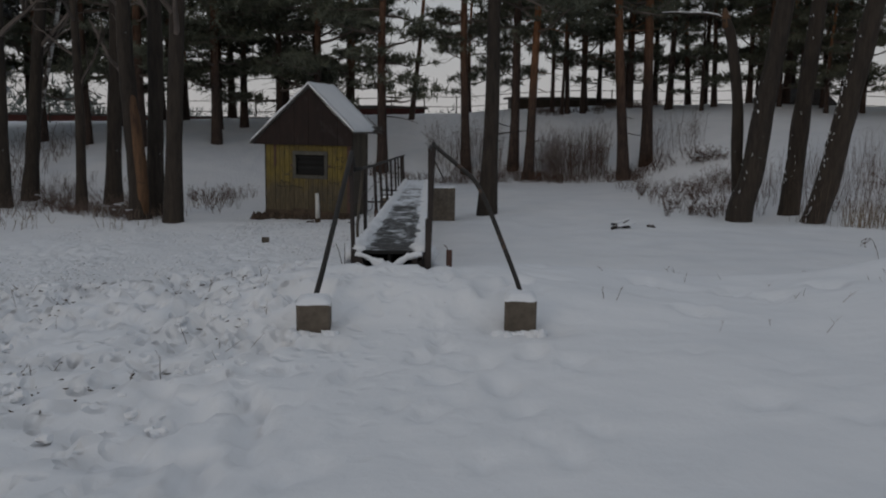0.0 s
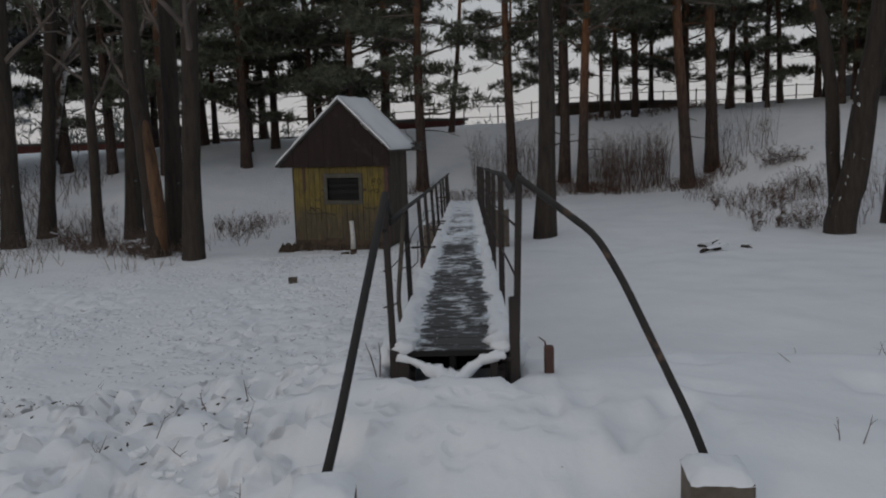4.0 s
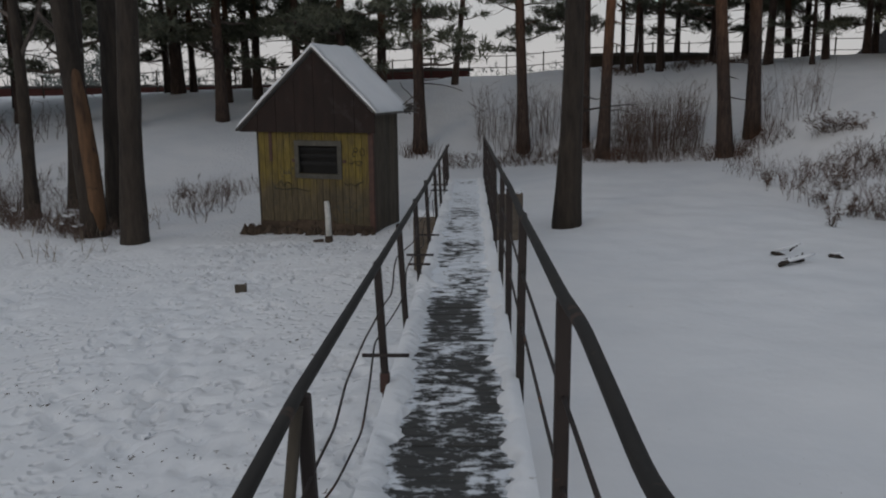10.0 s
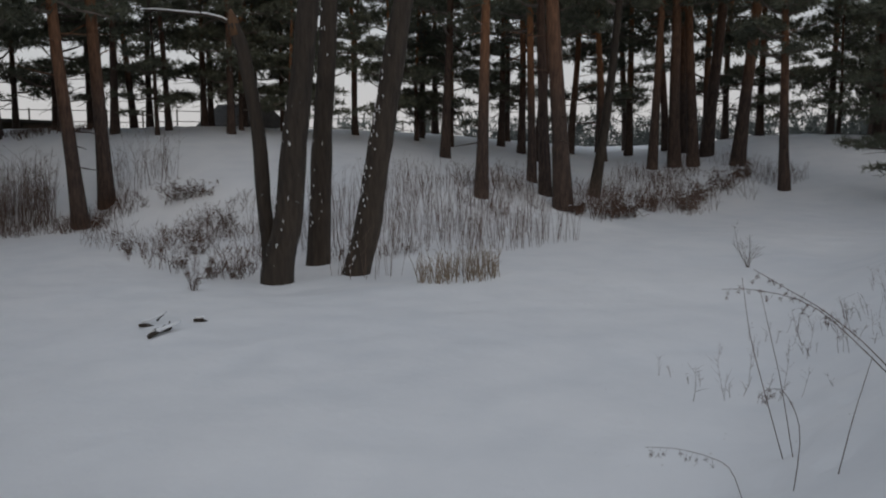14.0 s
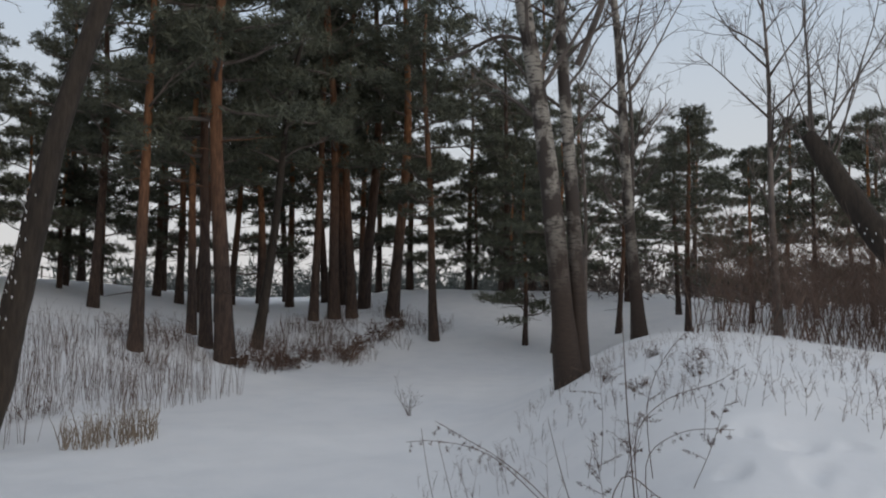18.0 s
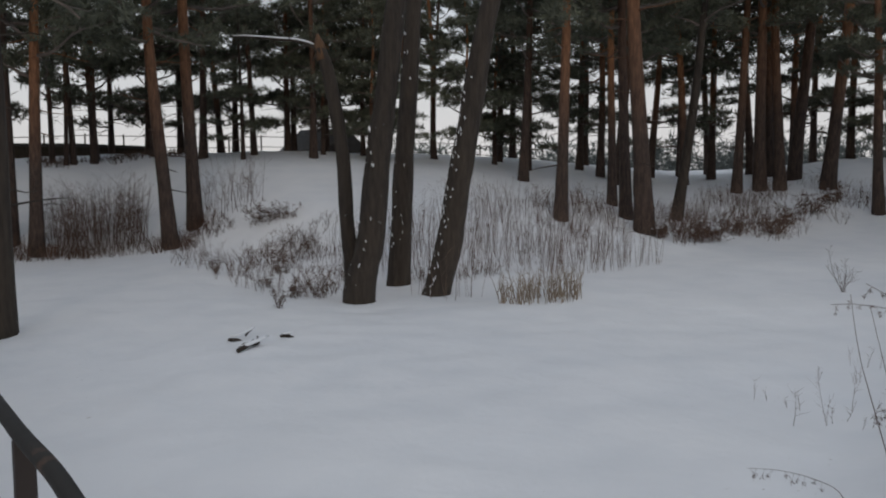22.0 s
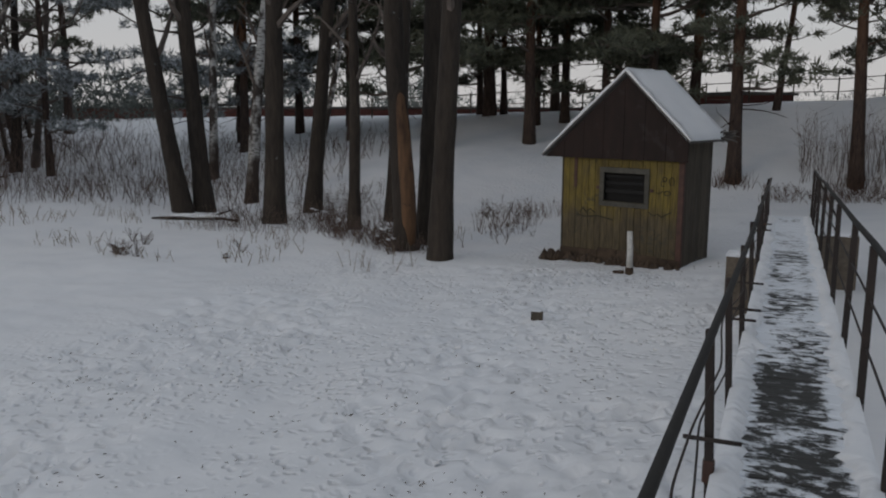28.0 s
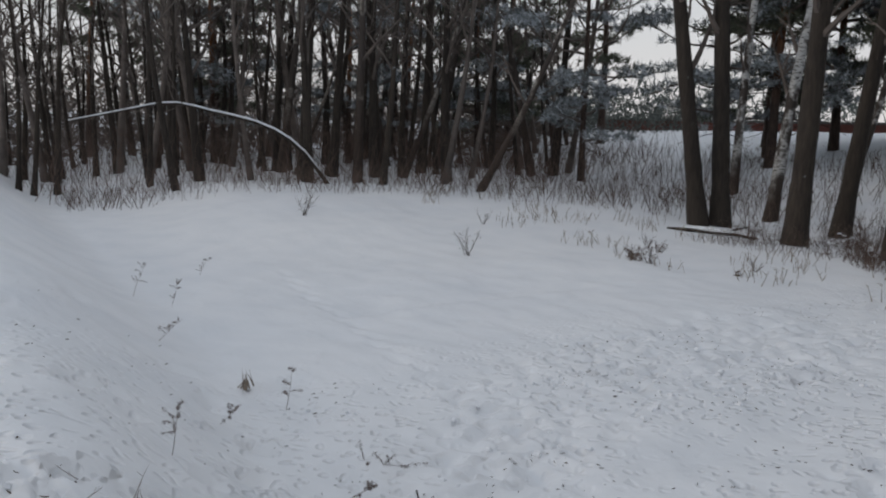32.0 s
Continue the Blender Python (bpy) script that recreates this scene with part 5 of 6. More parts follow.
# side wall and corner posts
ns = 8
for i in range(ns):
    y0 = 0.06 + i * (D - 0.06) / ns
    g = Geo()
    g.box((W - 0.05, y0, 0.10), (W - 0.015 + rnd(-0.004, 0.004), y0 + (D - 0.06) / ns - 0.006, H + 0.34), 0, 0.004)
    part("board", g, SIDE, hut)
g = Geo()
g.box((W - 0.10, -0.02, 0.02), (W + 0.01, 0.058, H + 0.30), 0, 0.008)
part("corner_post", g, CORNER, hut, "rust-brown corner board")
g = Geo()
g.box((-0.03, -0.015, 0.02), (-0.003, 0.06, H), 0, 0.006)
part("corner_post", g, SIDE, hut)
g = Geo()
g.box((0.27, -0.016, 1.62), (0.34, -0.007, 2.26), 0)
part("stain", g, CORNER, hut, "rust-red patch on the boards")
# gable of sheet panels
EL, ER, EZ = -0.36, W + 0.12, H - 0.02
EAVE_L, EAVE_R = EZ + 0.02, EZ + 0.36
mid = 1.47


def gable_top(x):
    s = (x - EL) / (mid - EL) if x < mid else (ER - x) / (ER - mid)
    low = EAVE_L if x < mid else EAVE_R
    return low - 0.02 + (APEX - low) * s


npan = 7
for i in range(npan):
    x0 = EL + (ER - EL) * i / npan
    x1 = EL + (ER - EL) * (i + 1) / npan - 0.008
    xs = sorted({x0, x1} | ({mid} if x0 < mid < x1 else set()))
    g = Geo()
    for y in (-0.13, -0.10):
        for x in xs:
            g.v += [Vector((x, y, EZ - 0.04)), Vector((x, y, max(EZ - 0.03, gable_top(x) - 0.03)))]
    n = len(xs)
    for k in range(n - 1):
        a, b = 2 * k, 2 * n + 2 * k
        g.f += [(a, a + 2, a + 3, a + 1), (b + 2, b, b + 1, b + 3), (a + 1, a + 3, b + 3, b + 1), (a + 2, a, b, b + 2)]
        g.m += [0] * 4
    g.f += [(0, 1, 2 * n + 1, 2 * n), (2 * n - 2, 4 * n - 2, 4 * n - 1, 2 * n - 1)]
    g.m += [0, 0]
    part("gable_panel", g, GABLE, hut, "rusty brown sheet panel")
# roof slopes with snow on them
for side, (x0, x1) in enumerate(((EL - 0.06, mid), (ER + 0.06, mid))):
    g, s = Geo(), Geo()
    z0, z1 = (EAVE_L, EAVE_R)[side] - 0.05, APEX
    for geo, th, lift, o in ((g, 0.035, 0.0, 0.0), (s, 0.055, 0.036, 0.02)):
        n = 14
        for top in (0, 1):
            for j in range(n + 1):
                for y in np.linspace(-0.20 + o * 0.5, D + 0.25 - o, 9):
                    t_ = j / n
                    k = lift + th * top
                    if top and geo is s:
                        k += 0.03 * noise.noise((t_ * 7, y * 4, side * 4.0)) - 0.03 * (j == 0)
                    geo.v.append(Vector((x0 + (x1 - x0) * t_, y, z0 + (z1 - z0) * t_ + k * 1.25)))
        m = 9
        for top in (0, 1):
            for j in range(n):
                for i in range(m - 1):
                    a = top * (n + 1) * m + j * m + i
                    q = (a, a + 1, a + m + 1, a + m)
                    geo.f.append(q if (top == 0) == (side == 0) else q[::-1])
                    geo.m.append(0)
        off = (n + 1) * m
        for j in range(n):
            for i in (0, m - 1):
                a = j * m + i
                geo.f.append((a, a + m, a + m + off, a + off))
                geo.m.append(0)
        for i in range(m - 1):
            for j in (0, n):
                a = j * m + i
                geo.f.append((a, a + 1, a + 1 + off, a + off))
                geo.m.append(0)
    part("roof_slope", g, ROOFING, hut, "dark roofing sheet")
    part("roof_snow", s, SNOW, hut, "layer of snow on the roof", smooth=True)
# dark damp boards along the foot
for i in range(6):
    x0 = -0.03 + i * (W + 0.03) / 6
    g = Geo()
    g.box((x0, -0.03, 0.0), (x0 + (W + 0.03) / 6 - 0.006, -0.008, 0.36 + rnd(-0.05, 0.05)), 0, 0.006)
    part("foot_board", g, LITTER, hut, "damp blackened board")
# rubble banked against the foot
g = Geo()
for i in range(120):
    x = rnd(-0.22, W + 0.12) if i < 90 else rnd(-0.32, 0.05)
    r = rnd(0.05, 0.15)
    c = Vector((x, rnd(-0.2, 0.0), 0.09 + rnd(0, 0.10)))
    ring = [c + Vector((math.cos(a) * r * rnd(0.8, 1.3), math.sin(a) * r, -0.06)) for a in (0, 1.05, 2.1, 3.14, 4.2, 5.2)]
    b = len(g.v)
    g.v += ring + [c + Vector((0, 0, r * rnd(0.6, 1.0)))]
    for k in range(6):
        g.f.append((b + k, b + (k + 1) % 6, b + 6))
        g.m.append(0)
tagged(part("footing", g, LITTER, hut, "dark earth and rubble along the foot"), kind="stuff")
# broken sheet at the back eave
g = Geo()
for k in range(22):
    p = Vector((W + 0.10 + rnd(0, 0.1), D + 0.1 + rnd(-0.2, 0.1), H + 0.38 + rnd(-0.05, 0.1)))
    g.tube([p, p + Vector((rnd(0.1, 0.3), rnd(-0.1, 0.1), rnd(-0.1, 0.12)))], [0.02, 0.008], 4)
part("torn_edge", g, ROOFING, hut, "torn roofing at the eave")

# white post in front of the hut
wp = thing("white_post", "whitewashed wooden post standing before the hut", "post", root(-2.74, 15.45))
g = Geo()
g.tube([Vector((0, 0, 0.05)), Vector((0.0, 0, 0.5)), Vector((-0.02, 0, 0.83))], [0.062, 0.058, 0.05], 10)
part("shaft", g, WHITE, wp, smooth=True)
g = Geo()
g.tube([Vector((0, 0, -0.1)), Vector((0, 0, 0.14))], [0.09, 0.075], 9)
g.tube([Vector((-0.30, -0.03, 0.0)), Vector((-0.10, -0.02, 0.03))], [0.06, 0.05], 7)
part("foot", g, LITTER, wp, "dark broken brick foot")

brick = thing("brick", "grey brick lying alone on the trodden snow", "brick", (-3.38, 11.4, snow_height(-3.38, 11.4) + 0.02), 8)
g = Geo()
g.box((-0.085, -0.05, -0.02), (0.085, 0.05, 0.115), 0, 0.01)
part("body", g, SIDE, brick)
g = Geo()
g.box((-0.07, -0.038, 0.113), (0.065, 0.034, 0.124), 0, 0.006)
part("snow_cap", g, SNOW, brick)

for x, y, rz, ln, r in ((4.85, 11.25, 28, 0.85, 0.048), (4.95, 11.9, 8, 0.62, 0.036), (5.55, 11.7, -30, 0.22, 0.03)):
    lg = thing("log", "short dark log half buried in snow", "log", root(x, y), rz, "logs on the snow")
    g = Geo()
    g.tube(wander(Vector((-ln / 2, 0, 0.05)), Vector((1, 0, 0.05)), ln, 5, 0.25), [r * 0.7, r, r * 0.8, r * 1.1, r * 0.7, r * 0.3], 7)
    g.tube(wander(Vector((0, 0.02, 0.07)), Vector((0.8, 0.5, 0.15)), ln * 0.35, 3, 0.2), taper(r * 0.5, r * 0.2, 4), 5)
    part("trunk", g, DARK_BARK, lg, smooth=True)
    g = Geo()
    g.tube(wander(Vector((-ln / 2.4, 0.02, 0.09)), Vector((1, 0, 0.05)), ln * 0.7, 4, 0.12), [0.02, r * 0.7, r * 0.6, r * 0.6, 0.02], 6)
    part("snow_cap", g, SNOW, lg, smooth=True)

# ---------------------------------------------------------------- dry plants and brush
def stems(name, label, material, spots, height, width, branch=0, lean=0.25, kind="stuff", category="dry grass"):
    """Dry stalks as thin three-sided stems, with side shoots; spots give (x, y)."""
    g = Geo()
    for x, y in spots:
        z = snow_height(x, y) - 0.03
        h = height * rnd(0.5, 1.15)
        d = Vector((rnd(-lean, lean), rnd(-lean, lean), 1))
        pts = wander(Vector((x, y, z)), d, h, 3, 0.12)
        w = width * rnd(0.7, 1.3)
        g.tube(pts, [w, w * 0.8, w * 0.6, w * 0.25], 3, cap=False)
        for _ in range(branch):
            s = rnd(0.3, 0.95)
            o = along(pts, s)
            a = rnd(0, 6.28)
            g.tube(wander(o, Vector((math.cos(a) * 0.7, math.sin(a) * 0.7, rnd(0.3, 1))), h * rnd(0.15, 0.4), 2, 0.2), [w * 0.6, w * 0.4, w * 0.2], 3, cap=False)
    return tagged(new(name, g.mesh(name, material)), label, category, "", kind)


def scatter(n, x0, x1, y0, y1, keep=None):
    out = []
    while len(out) < n:
        x, y = rnd(x0, x1), rnd(y0, y1)
        if keep is None or keep(x, y):
            out.append((x, y))
    return out


def blob(n, x, y, rx, ry):
    out = []
    for _ in range(n):
        a, r = rnd(0, 6.28), math.sqrt(rnd(0, 1))
        out.append((x + math.cos(a) * r * rx, y + math.sin(a) * r * ry))
    return out


def clumpy(scale, level, seed):
    return lambda x, y: noise.noise((x * scale, y * scale, seed)) > level


random.seed(51)
stems("reed_tuft", "tuft of stiff tan reeds by the shore", DRY_GRASS, blob(170, 11.2, 11.9, 1.0, 0.7), 0.62, 0.009, 2)
stems("dry_weeds", "dry weeds on the far bank behind the trunks", BRUSH, scatter(430, 5.0, 8.0, 27.4, 29.0) + scatter(150, 0.2, 3.6, 28.2, 30.0) + scatter(60, 9.8, 12.0, 27.0, 28.5), 1.75, 0.0075, 4, 0.16)
stems("dry_weeds", "thin dry weeds on the pine hill's foot", BRUSH, scatter(900, 10.5, 18.5, 14.5, 21.5, clumpy(0.3, -0.12, 8)), 1.25, 0.0055, 2, 0.16)
stems("dry_weeds", "weedy shrubs among the leaning trunks", BRUSH, scatter(230, 7.2, 11.5, 16.5, 24.0, clumpy(0.6, 0.05, 5)), 0.7, 0.006, 5, 0.45)
stems("brush_band", "reddish brush along the far bank's foot", BRUSH, [(x, y + 27.4 - 0.12 * max(0.0, x - 5)) for x, y in scatter(1300, -0.8, 10.5, -0.5, 0.7, clumpy(0.7, -0.25, 1))], 0.36, 0.007, 3, 0.9)
stems("brush_band", "brown brush under the hill pines", BRUSH, scatter(1200, 18, 36, 16.2, 21.5, clumpy(0.45, 0.0, 6)), 0.85, 0.007, 4, 0.5)
stems("dry_weeds", "dead weeds behind the hut clump", BRUSH, scatter(900, -15, -6.2, 17.5, 24, clumpy(0.4, -0.08, 4)), 0.6, 0.006, 5, 0.6)
stems("dry_weeds", "sparse grass on the hut's shore", DRY_GRASS, scatter(500, -26, -7, 13.5, 20, clumpy(0.7, 0.1, 2)), 0.4, 0.009, 2, 0.5)
stems("dry_weeds", "thicket before the leafless wood", BRUSH, scatter(1100, -36, -15, 20, 32, clumpy(0.2, -0.3, 9)), 1.1, 0.010, 3, 0.5)
stems("brush_band", "reddish undergrowth in the leafless wood", BRUSH, scatter(1500, -48, -25, 3, 29, lambda x, y: 31.5 < math.hypot(x, y) < 50), 2.5, 0.010, 3, 0.6)
stems("dry_weeds", "shrubs behind the mound", BRUSH, scatter(900, 22, 38, -10, 3.5, clumpy(0.2, -0.25, 7)), 3.6, 0.013, 8, 0.4)
stems("dry_weeds", "thin weeds on the mound", BRUSH, scatter(60, 7.5, 16, 0.0, 4.6, clumpy(0.7, 0.0, 5)), 0.5, 0.003, 5, 0.25)


def bush(label, x, y, h, n, material=None, name="small_bush"):
    t = thing(name, label, "bush", root(x, y))
    g = Geo()
    for i in range(n):
        a = rnd(0, 6.28)
        pts = wander(Vector((rnd(-0.06, 0.06), rnd(-0.06, 0.06), 0)), Vector((math.cos(a) * 0.55, math.sin(a) * 0.55, 1)), h * rnd(0.6, 1.1), 4, 0.14)
        g.tube(pts, taper(0.008, 0.003, 5), 3, cap=False)
        branch_tree(g, pts, 0.008, 1, 5, h * 0.35, 0.02, 1)
    part("spray", g, material or TWIG, t)
    return t


for x, y, h, n in ((-16.0, 10.6, 0.75, 9), (-22.5, 9.2, 0.8, 10), (-13.3, 13.8, 0.45, 9), (-15.0, 15.5, 0.5, 8), (-19.5, 13.5, 0.45, 6), (-11.5, 15.2, 0.35, 6), (-5.9, 19.6, 0.22, 3), (-6.9, 20.6, 0.25, 3), (17.0, 8.8, 0.9, 8)):
    bush("leafless bush poking through the snow", x, y, h, n)

# tall mugwort stalks on the near bank, close to the rail
def mugwort(x, y, h, d, label="tall dry mugwort stalk with seed heads"):
    t = thing("mugwort", label, "weed", root(x, y), 0, "mugwort on the near bank")
    g, s = Geo(), Geo()
    pts = wander(Vector((0, 0, -0.05)), Vector(d), h, 7, 0.07)
    g.tube(pts, taper(0.0036, 0.0014, 8), 5, cap=False)
    for k in range(7):
        u = rnd(0.35, 0.97)
        o = along(pts, u)
        side = Vector((rnd(-1, 1), rnd(-1, 1), rnd(0.1, 0.9)))
        tw = wander(o, side, h * rnd(0.12, 0.32), 4, 0.15, -0.05)
        g.tube(tw, taper(0.0024, 0.0011, 5), 3, cap=False)
        for q in range(14):
            c = along(tw, rnd(0.2, 0.99)) + rvec() * 0.008
            needle_clump(s, c, 0.027, 3, Vector((0, 0, -1)))
    tagged(part("stalk", g, BRUSH, t), kind="stuff")
    tagged(part("seed_head", s, BRUSH, t, "small brown seed heads"), kind="stuff")


def long_stalk(x, y, bends, r, seeds, label):
    """One long dry stalk led through its bends, with drooping seed heads along its upper part."""
    t = thing("mugwort", label, "weed", root(x, y), 0, "mugwort on the near bank")
    g, q = Geo(), Geo()
    pts = bent_line([(0, 0, -0.08)] + bends, 14)
    g.tube(pts, taper(r, r * 0.4, 15), 5, cap=False)
    for k in range(seeds):
        u = 0.45 + 0.54 * (k + rnd(0, 1)) / seeds
        c = along(pts, u)
        tip = c + Vector((rnd(-0.04, 0.04), rnd(-0.04, 0.04), rnd(-0.07, 0.01)))
        g.tube([c, tip], [0.0015, 0.0009], 3, cap=False)
        for _ in range(4):
            needle_clump(q, tip + rvec() * 0.007, 0.026, 3, Vector((0, 0, -1)))
    tagged(part("stalk", g, BRUSH, t), kind="stuff")
    if seeds:
        tagged(part("seed_head", q, BRUSH, t, "small brown seed heads"), kind="stuff")


TALL = "tall straight dry stalk on the near bank"
BENT = "arching dry mugwort stem hung with seed heads"
long_stalk(6.38, 2.68, [(-0.08, 0.18, 0.58), (-0.12, 0.29, 1.0), (-0.15, 0.36, 1.45)], 0.005, 0, TALL)
long_stalk(6.40, 2.62, [(-0.03, 0.12, 0.55), (-0.07, 0.20, 0.92), (-0.11, 0.30, 1.34)], 0.0045, 0, TALL)
long_stalk(5.86, 1.60, [(0.0, 0.0, 0.25), (-0.08, 0.27, 0.58), (-0.15, 0.55, 0.80), (-0.22, 0.78, 0.93), (-0.28, 1.0, 1.05)], 0.005, 18, BENT)
long_stalk(5.90, 1.66, [(0.0, 0.02, 0.3), (-0.08, 0.30, 0.62), (-0.14, 0.62, 0.86), (-0.2, 0.98, 0.92), (-0.25, 1.22, 0.90)], 0.0045, 16, BENT)
long_stalk(5.86, 1.56, [(-0.02, 0.06, 0.35), (-0.05, 0.17, 0.75), (-0.07, 0.25, 1.08)], 0.0045, 0, TALL)
long_stalk(5.72, 2.02, [(0.03, -0.08, 0.43), (0.06, -0.17, 0.88)], 0.0045, 0, TALL)
long_stalk(5.86, 1.50, [(0.05, -0.18, 0.62), (0.12, -0.43, 0.52), (0.19, -0.69, 0.34)], 0.0055, 5, "broken dry stalk kinked over in the middle")
long_stalk(5.49, 2.52, [(-0.06, 0.10, 0.25), (-0.12, 0.25, 0.33), (-0.22, 0.45, 0.36), (-0.32, 0.66, 0.34)], 0.0035, 10, BENT)
long_stalk(5.63, 2.27, [(0.01, -0.03, 0.45), (-0.03, 0.07, 0.72), (-0.07, 0.18, 0.73), (-0.09, 0.24, 0.66)], 0.004, 9, BENT)
long_stalk(6.93, 1.43, [(-0.01, 0.06, 0.7), (-0.02, 0.08, 1.1), (-0.02, 0.1, 1.5)], 0.007, 0, TALL)
long_stalk(6.55, 1.30, [(0.0, 0.05, 0.55), (0.05, -0.18, 0.86), (0.14, -0.53, 1.0), (0.19, -0.75, 1.15)], 0.0045, 12, BENT)
long_stalk(6.45, 1.22, [(0.03, 0.02, 0.4), (0.06, -0.25, 0.62), (0.13, -0.6, 0.65)], 0.0045, 12, BENT)
long_stalk(7.3, 1.35, [(0.02, 0.05, 0.7), (0.06, -0.25, 1.25), (0.17, -0.72, 1.45)], 0.0045, 12, BENT)
for x, y, h, d in ((6.2, 1.45, 0.8, (0.1, 0.2, 1)), (7.0, 1.6, 0.9, (-0.2, -0.3, 1)), (7.6, 1.7, 0.9, (0.2, -0.4, 1)), (6.6, 0.95, 0.9, (0.1, -0.4, 1)), (8.4, 2.1, 1.2, (0.0, -0.1, 1)), (4.6, 1.9, 0.25, (-0.2, 0.4, 1)), (5.0, 3.0, 0.25, (0.5, 0.3, 0.7))):
    mugwort(x, y, h, d)
for x, y, h, d in ((-11.3, 2.4, 0.5, (0.3, 0.5, 0.6)), (-13.8, 3.2, 0.6, (-0.4, 0.3, 0.7)), (-16.5, 4.4, 0.6, (0.5, 0.2, 0.7)), (-6.4, 1.4, 0.5, (-0.1, 0.2, 1)), (-8.4, 3.1, 0.62, (0.18, 0.22, 1)), (-7.0, 3.1, 0.75, (0.8, 0.5, 0.12)), (-8.0, 2.2, 0.4, (0.35, 0.4, 0.5)), (-6.2, 2.7, 0.4, (0.5, 0.5, 0.3)), (-14.8, 2.8, 0.7, (0.1, 0.2, 0.8))):
    mugwort(x, y, h, d, "short dry weed bent over on the bank")
leaf = thing("curled_leaf", "curled dead burdock leaf standing in snow", "leaf", root(-9.4, 3.0))
g = Geo()
for k in range(16):
    a, r, w = k / 16 * 6.28, rnd(0.05, 0.11), rnd(0.25, 0.5)
    g.tri(Vector((math.cos(a) * r, math.sin(a) * r, rnd(-0.02, 0.05))), Vector((math.cos(a + w) * r, math.sin(a + w) * r, rnd(-0.02, 0.03))), Vector((rnd(-0.035, 0.035), rnd(-0.035, 0.035), rnd(0.10, 0.27))))
part("blade", g, DRY_GRASS, leaf)

# ---------------------------------------------------------------- the field's edge: fence, sheds, low walls
fence = thing("field_fence", "thin rail fence along the snowy field", "fence", kind="structure")
for i in range(34):
    x = -22 + i * 2.0
    y = 44 + 0.06 * (x - 2) + 1.2 * math.sin(x * 0.11)
    g = Geo()
    z = snow_height(x, y)
    g.box((x - 0.035, y - 0.035, z - 0.2), (x + 0.035, y + 0.035, z + 1.15), 0, 0.008)
    part("fence_post", g, SIDE, fence)
    if i:
        for h in (0.45, 1.05):
            g = Geo()
            g.tube([Vector((px, py, pz + h)), Vector((x, y, z + h))], 0.022, 5)
            part("rail", g, SIDE, fence)
    px, py, pz = x, y, z


def shed(label, x, y, w, d, h, rise, rz, wall, name="shed"):
    t = thing(name, label, "shed", (x, y, ground(x, y) - 0.3), rz)
    g = Geo()
    g.box((-w / 2, -d / 2, 0), (w / 2, d / 2, h), 0, 0.02)
    part("wall", g, wall, t)
    g = Geo()
    e = 0.25
    for y0 in (-d / 2 - e, d / 2 + e):
        g.v += [Vector((-w / 2 - e, y0, h - 0.05)), Vector((w / 2 + e, y0, h - 0.05)), Vector((w / 2 + e, y0, h + 0.05)), Vector((0, y0, h + rise)), Vector((-w / 2 - e, y0, h + 0.05))]
    g.f += [(0, 1, 2, 3, 4), (9, 8, 7, 6, 5), (0, 4, 9, 5), (1, 6, 7, 2), (2, 7, 8, 3), (3, 8, 9, 4), (0, 5, 6, 1)]
    g.m += [0] * 7
    part("roof", g, ROOFING, t)
    return t


shed("dark gabled hut roof beyond the hill's crest", 21.3, 40.5, 2.9, 3.0, 0.4, 1.25, 20, YELLOW)
shed("long low red-brown wall far across the field", -31, 52, 46, 0.6, 0.9, 0.12, 4, RED_WALL, "long_wall")
shed("low dark shed at the field's edge", 8.6, 42.5, 7.0, 1.2, 0.75, 0.12, 3, SIDE)
shed("low dark shed beyond the hut", -2.5, 46.0, 5.0, 2.0, 0.85, 0.15, 0, RED_WALL)

# distant woods closing the horizon
random.seed(61)
g = Geo()
for i in range(420):
    a = radians(rnd(-115, 115))
    r = rnd(150, 230)
    if -22 < math.degrees(a) < 32:
        r += 170
    c = Vector((math.sin(a) * r, math.cos(a) * r, 0.4))
    h = rnd(5, 9)
    for k in range(16):
        o = c + Vector((rnd(-3, 3), rnd(-3, 3), rnd(0.2, h)))
        needle_clump(g, o, rnd(1.6, 2.6), 3, Vector((0, 0, 1)))
tagged(new("distant_wood", g.mesh("distant_wood", FARWOOD)), "distant dark line of woods beyond the field", "wood", "", "stuff")

# bits of bark, seed husks and twig lying on the trodden snow
random.seed(81)
g = Geo()
bits = scatter(520, -9, -0.7, 2.6, 15, clumpy(0.5, 0.0, 12)) + scatter(160, -3.6, -0.9, 2.3, 6.0) + scatter(90, -5.0, -1.0, 14.0, 16.6) + scatter(60, -12, -1.3, -0.5, 2.5) + scatter(340, -5.2, -1.0, -3.2, 2.3, clumpy(0.8, -0.05, 4))
for x, y in bits:
    o = Vector((x, y, snow_height(x, y) + 0.006))
    a, ln = rnd(0, 6.28), rnd(0.012, 0.055)
    d = Vector((math.cos(a), math.sin(a), rnd(-0.05, 0.2))) * ln
    g.tube([o - d * 0.5, o + rvec() * 0.004, o + d * 0.5], [0.003, rnd(0.004, 0.008), 0.002], 3)
tagged(new("snow_litter", g.mesh("snow_litter", LITTER)), "bits of bark and husk scattered on trodden snow", "litter", "", "stuff")

